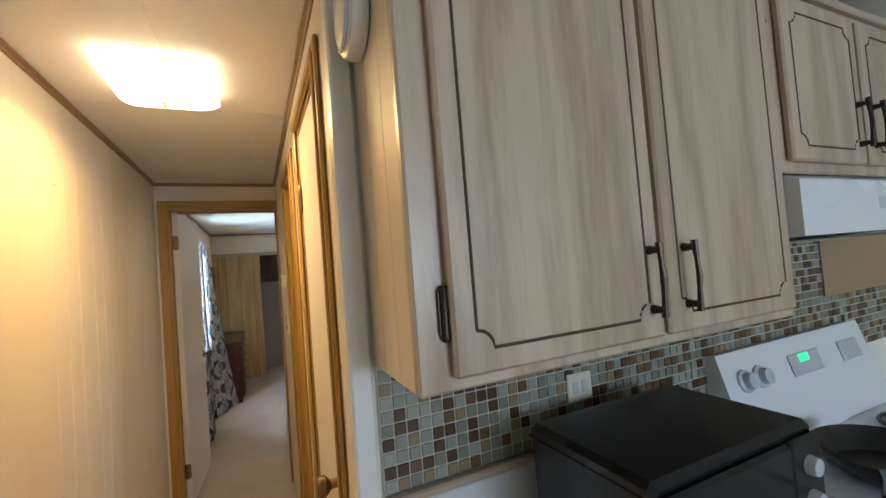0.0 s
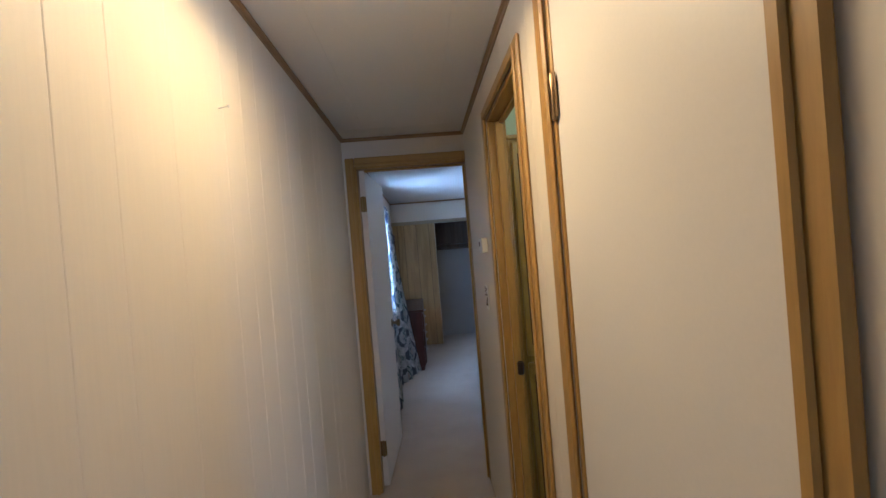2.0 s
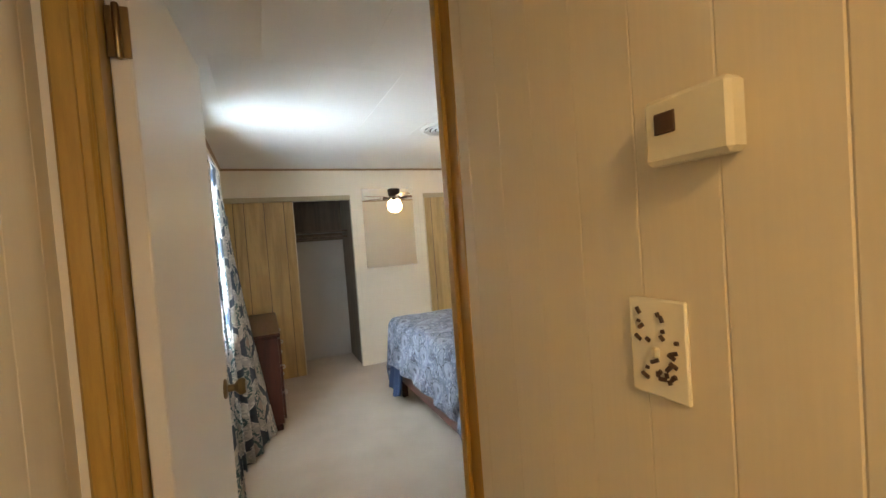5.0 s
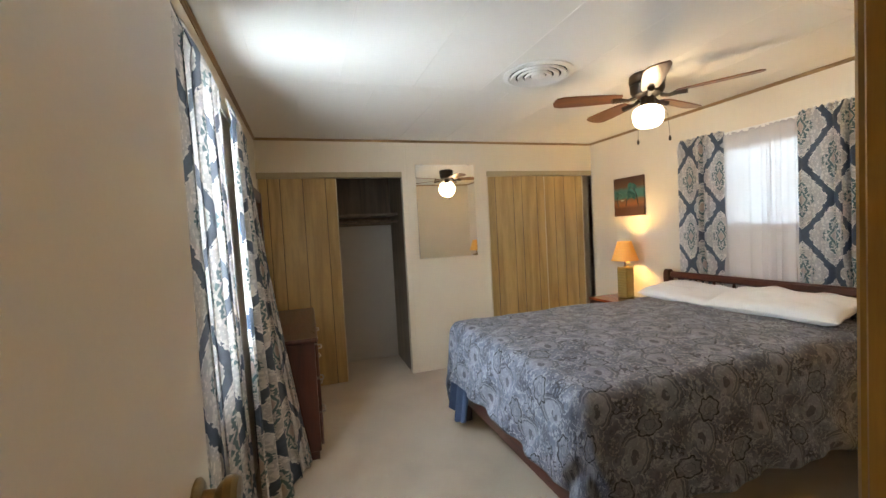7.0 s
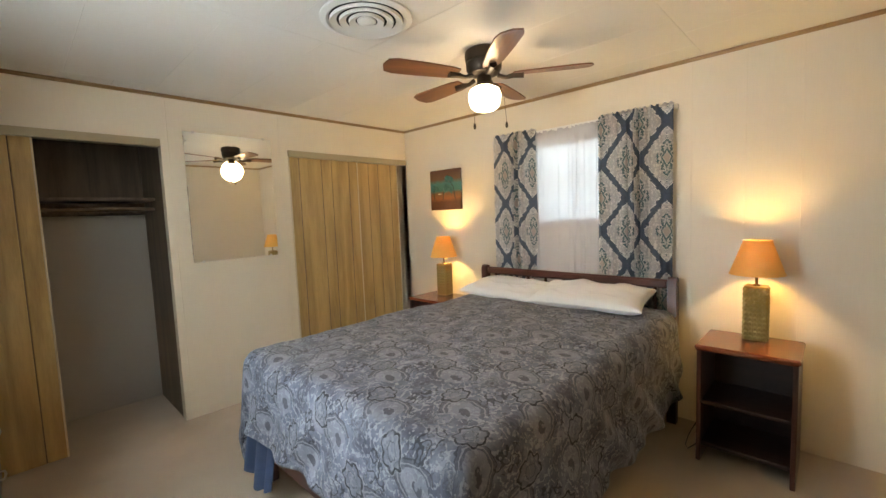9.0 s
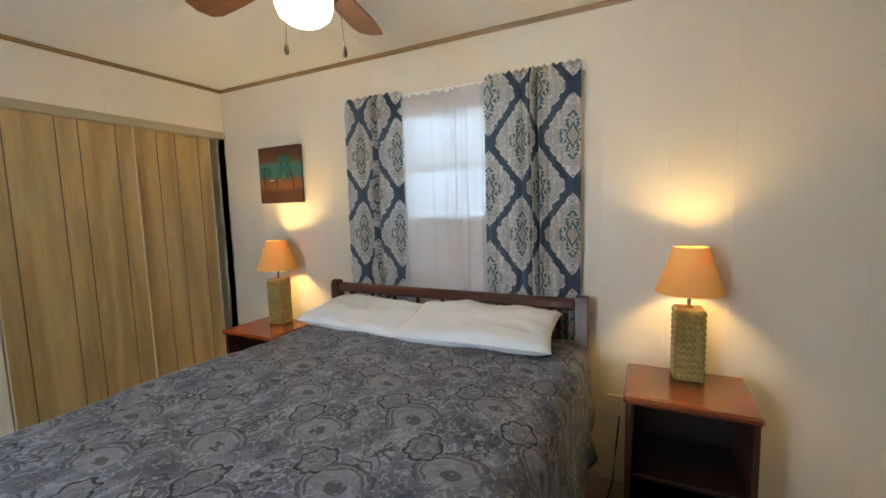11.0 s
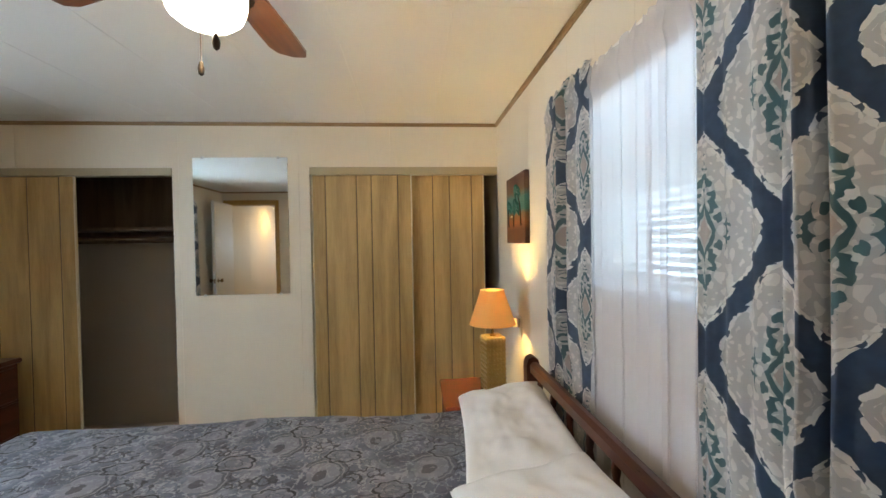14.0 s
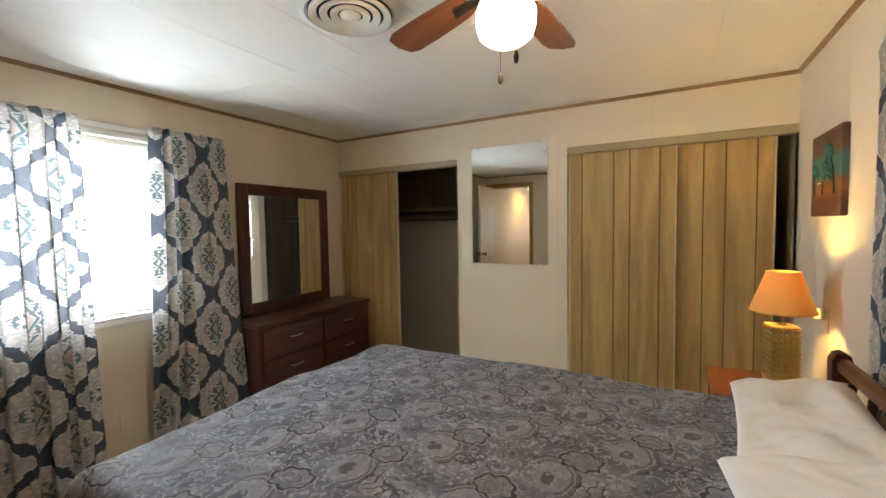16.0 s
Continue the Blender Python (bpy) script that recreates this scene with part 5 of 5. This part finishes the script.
# ---- hall fittings ----
th = thing("thermostat", "ivory wall thermostat with small display", "thermostat", (HALL, 3.525, 1.40))
part("body", Geo().box((-0.028, 0, 0), (-0.0005, 0.095, 0.072), 0.005), PLASTIC, th)
part("display", Geo().box((-0.0295, 0.055, 0.032), (-0.0275, 0.08, 0.055), 0.001), GROOVE, th)
sw = thing("switch_plate", "ivory light switch plate with dark ornament", "light switch", (HALL, 3.60, 1.137))
part("plate", Geo().box((-0.007, -0.004, -0.012), (-0.0005, 0.074, 0.108), 0.002), paint("cream_switch_plate", (0.78, 0.74, 0.62), 0.35, 0.04), sw)
g = Geo()
rnd = random.Random(4)
for k in range(26):
    a, b_ = rnd.uniform(0.008, 0.062), rnd.uniform(0.004, 0.092)
    g.tube([(-0.0072, a, b_), (-0.0076, a + rnd.uniform(-0.01, 0.01), b_ + rnd.uniform(-0.008, 0.008))], 0.0028, 6)
part("ornament", g, GROOVE, sw)
part("toggle", Geo().box((-0.015, 0.031, 0.037), (-0.006, 0.039, 0.050), 0.002), PLASTIC, sw)

nail = thing("wall_nail", "small steel picture nail in the panelling", "nail", (W, 2.62, 1.80))
part("shank", Geo().tube([(0.0, 0, 0), (0.022, 0, 0.004)], 0.0016, 6), STEEL, nail)
part("head", Geo().lathe([(0.0, 0.022), (0.004, 0.022), (0.004, 0.024), (0.0, 0.024)], 10, (0, 0, 0.004), "x"), STEEL, nail)

# ---- bathroom ----
LY = 3.50
lc = thing("linen_cabinet", "tall golden oak linen cabinet, one door ajar", "cabinet")
part("body", Geo().box((0.895, LY + 0.02, 0.0), (1.475, 4.068, 1.90), 0.003), GOLDOAK, lc)
part("face_frame", Geo().box((0.893, LY, 0.0), (1.477, LY + 0.019, 1.902), 0.003), GOLDOAK, lc)
part("top_moulding", Geo().box((0.890, LY - 0.010, 1.903), (1.480, LY + 0.03, 1.922), 0.004), GOLDOAK, lc)
# black strip on the frame, painted shade of the gap beside the ajar door
part("gap_shade", Geo().box((1.160, LY - 0.0035, 0.94), (1.20, LY - 0.0005, 1.868), 0.0005), DARKGAP, lc)
panel_door(lc, 0.905, 1.165, 0.925, 1.885, LY - 0.004, GOLDOAK, 1.142, 1.03, 0.026)
panel_door(lc, 1.185, 1.468, 0.925, 1.885, LY - 0.004, GOLDOAK, 1.232, 1.03, 0.030, 5.0)
panel_door(lc, 0.905, 1.172, 0.10, 0.895, LY - 0.004, GOLDOAK, 1.142, 0.785, 0.026)
panel_door(lc, 1.182, 1.468, 0.10, 0.895, LY - 0.004, GOLDOAK, 1.225, 0.785, 0.030)
strip("bath_header_wall", (0.852, 3.515, 1.924), (1.475, 4.068, CEIL - 0.001), paint("pale_green_wall", (0.50, 0.60, 0.42), 0.45, 0.04), "pale green wall above the linen cabinet", 0.001, "wall")
strip("bath_cove", (0.855, 3.495, 2.095), (1.475, 3.513, 2.118), TRIMX, "golden oak moulding over the linen cabinet", 0.004)
pd = thing("pocket_door", "golden oak sliding door inside the jamb", "door")
part("slab", Geo().box((HALL + 0.030, 3.285, 0.012), (HALL + 0.062, 3.305, 1.925), 0.002), TRIM, pd)
part("latch", Geo().box((HALL + 0.040, 3.270, 0.912), (HALL + 0.066, 3.2845, 0.968), 0.006), BRONZE, pd, "dark bronze latch")
setting("bath_alcove_wall", Geo().box((2.542, 4.07, 0), (E - 0.001, 4.092, CEIL), 0.001), WHITEWALL, "white wall of the vanity alcove", "wall")
setting("bath_bulkhead", Geo().box((2.502, 2.622, 1.96), (E - 0.001, 4.068, CEIL - 0.001), 0.004), WHITEWALL, "white bulkhead over the vanity", "wall")
bm_ = thing("bath_mirror", "tall frameless bathroom mirror", "mirror")
part("glass", Geo().box((2.27, 4.062, 0.62), (2.49, 4.067, 1.69), 0.002), MIRROR, bm_)
vn = thing("vanity", "brown oak bathroom vanity with pale top", "vanity")
part("body", Geo().box((2.585, 2.90, 0.08), (3.28, 4.066, 0.80), 0.004), CLOSET, vn)
part("plinth", Geo().box((2.62, 2.91, 0.0), (3.27, 4.06, 0.079), 0.002), GROOVE, vn)
for k in range(3):
    d = part("door", Geo().box((2.566, 2.93 + k * 0.38, 0.12), (2.584, 3.27 + k * 0.38, 0.77), 0.004), GOLDOAK, vn)
    part("routed_line", Geo().tube([(2.5665, 2.96 + k * 0.38, 0.15), (2.5665, 3.24 + k * 0.38, 0.15), (2.5665, 3.24 + k * 0.38, 0.74), (2.5665, 2.96 + k * 0.38, 0.74), (2.5665, 2.96 + k * 0.38, 0.15)], 0.0025, 6), GROOVE, d)
part("top", Geo().box((2.552, 2.88, 0.801), (3.29, 4.068, 0.835), 0.006), WHITEWALL, vn, "pale cultured marble top")
part("splash", Geo().box((2.552, 4.045, 0.836), (3.29, 4.067, 0.93), 0.004), WHITEWALL, vn)
part("basin", Geo().lathe([(0.19, 0.836), (0.20, 0.842), (0.19, 0.846), (0.15, 0.838), (0.0, 0.837)], 30, (2.92, 3.45, 0)), ENAMEL, vn)
ol = thing("outlet", "ivory outlet plate over the vanity", "outlet", (2.80, 4.0685, 1.06))
part("plate", Geo().box((0, -0.005, 0), (0.07, 0.0, 0.115), 0.002), PLASTIC, ol)
tl = thing("toilet", "white toilet with closed lid", "toilet", (1.50, 3.77, 0))
part("tank", Geo().box((0.005, -0.19, 0.40), (0.14, 0.19, 0.80), 0.02), ENAMEL, tl)
part("tank_lid", Geo().box((0.0, -0.20, 0.801), (0.15, 0.20, 0.835), 0.010), ENAMEL, tl)
def oval(a, b_, n=30):
    return [(0.46 + a * math.cos(2 * math.pi * k / n), b_ * math.sin(2 * math.pi * k / n)) for k in range(n)]
part("bowl", Geo().prism(oval(0.24, 0.17), 0.16, 0.385, "z"), ENAMEL, tl)
part("pedestal", Geo().box((0.12, -0.10, 0.0), (0.60, 0.10, 0.20), 0.03), ENAMEL, tl)
part("seat", Geo().prism(oval(0.275, 0.185), 0.386, 0.405, "z"), ENAMEL, tl)
part("lid", Geo().prism(oval(0.27, 0.18), 0.406, 0.428, "z"), ENAMEL, tl)
tb = thing("towel_bar", "pale towel bar on the blue-green bathroom wall", "towel bar", (2.05, 4.069, 1.60))
part("bar", Geo().tube([(0.0, -0.05, 0), (0.22, -0.05, 0)], 0.008, 10), STEEL, tb)
for bx in (0.01, 0.21):
    part("bracket", Geo().box((bx - 0.012, -0.06, -0.016), (bx + 0.012, 0, 0.016), 0.004), STEEL, tb)
bv = thing("bath_vent", "white square bathroom ceiling fan grille", "vent", (2.267, 3.70, CEIL))
part("frame", Geo().box((-0.13, -0.13, -0.012), (0.13, 0.13, -0.0005), 0.004), WHITEPLASTIC, bv)
for k in range(9):
    part("slat", Geo().box((-0.11, -0.105 + k * 0.025, -0.018), (0.11, -0.095 + k * 0.025, -0.0125), 0.001), GREY, bv)

# ---- bedroom small things ----
def outlet(label, x, y, z, s, plug=False):
    o = thing("outlet", label, "outlet", (x, y, z))
    part("plate", Geo().box((0, 0, 0), (s * 0.005, 0.07, 0.115), 0.002), PLASTIC, o)
    for q in (0.03, 0.08):
        part("socket", Geo().box((s * 0.004, 0.02, q - 0.012), (s * 0.0065, 0.05, q + 0.014), 0.002), PLASTIC, o)
    return o


outlet("ivory outlet plate low on the window wall", W + 0.0005, 5.90, 0.23, 1)
outlet("ivory outlet plate behind the table lamp", E - 0.0005, 7.14, 0.84, -1)
outlet("ivory outlet plate by the near nightstand", E - 0.0005, 5.12, 0.30, -1)
nl = thing("night_light", "small plug-in night light in the outlet", "night light", (E - 0.007, 7.155, 0.895))
part("body", Geo().box((-0.018, 0.0, 0.0), (0.0, 0.04, 0.05), 0.006), PLASTIC, nl)
part("shade", Geo().prism([(-0.016, 0.004), (-0.005, 0.0), (0.012, 0.0), (0.02, 0.004), (0.02, 0.03), (0.012, 0.044), (-0.005, 0.044), (-0.016, 0.03)], -0.036, -0.019, "x"), emitter("lit_amber_shade", (1.0, 0.62, 0.18), 1.3), nl, "glowing amber shade", at=pose(0, 0.018, 0.003))
hk = thing("curtain_hook", "small white tieback hook on the wall", "hook", (W, 6.615, 1.20))
part("plate", Geo().box((0.0005, 0, 0), (0.005, 0.022, 0.05), 0.002), WHITEPLASTIC, hk)
part("hook", Geo().tube([(0.005, 0.011, 0.015), (0.03, 0.011, 0.008), (0.038, 0.011, 0.02), (0.036, 0.011, 0.035)], 0.004, 8), WHITEPLASTIC, hk)
cb = thing("power_cord", "black lamp cord trailing behind the nightstand", "cable")
part("cord", Geo().tube([(3.27, 5.13, 0.33), (3.26, 5.14, 0.20), (3.20, 5.15, 0.06), (3.10, 5.17, 0.012), (2.98, 5.16, 0.008), (2.94, 5.14, 0.01), (3.0, 5.12, 0.012), (3.12, 5.115, 0.02)], 0.0035, 6), BLACK, cb)

# ---- mosaic backsplash, tile by tile ----
MOSAIC = material("glass_mosaic", (0.3, 0.3, 0.3), 0.2)
_oi = node(MOSAIC, "ObjectInfo")
_geo = node(MOSAIC, "NewGeometry")
_mixr = calc(MOSAIC, "FRACT", calc(MOSAIC, "ADD", _oi.outputs["Random"], _geo.outputs["Random Per Island"]))
_rp = node(MOSAIC, "ValToRGB")
_rp.color_ramp.interpolation = "CONSTANT"
_el = _rp.color_ramp.elements
while len(_el) < 6:
    _el.new(0.5)
for _e, (_p, _c) in zip(_el, ((0.0, (0.075, 0.042, 0.022)), (0.22, (0.20, 0.19, 0.15)), (0.42, (0.25, 0.26, 0.22)), (0.6, (0.13, 0.075, 0.035)), (0.74, (0.24, 0.18, 0.10)), (0.88, (0.31, 0.31, 0.26)))):
    _e.position, _e.color = _p, (*_c, 1)
link(MOSAIC, _mixr, _rp.inputs[0])
base(MOSAIC, _rp.outputs[0])
bs = setting("backsplash", Geo().box((0.797, KITCHEN - 0.005, 1.059), (2.93, KITCHEN - 0.0005, 1.50), 0.001), paint("pale_grout", (0.52, 0.49, 0.42), 0.8, 0.05), "brown and grey glass mosaic backsplash with pale grout", "backsplash")
TP = 0.0248
tile = Geo().box((0, -0.0035, 0), (TP - 0.003, 0.0, TP - 0.003), 0.0012).mesh("tile", MOSAIC, False)
rest = Geo()
for i in range(85):
    for j in range(18):
        x, z = 0.80 + i * TP, 1.061 + j * TP
        if x > 2.90 or (z > 1.275 and x < 1.69):
            continue
        if i < 30 and j < 10:
            part("tile", tile, None, bs, at=pose(x, KITCHEN - 0.005, z))
        else:
            rest.box((x, KITCHEN - 0.0085, z), (x + TP - 0.003, KITCHEN - 0.005, z + TP - 0.003), 0.0012)
tagged(part("tiles", rest, MOSAIC, bs), kind="stuff")
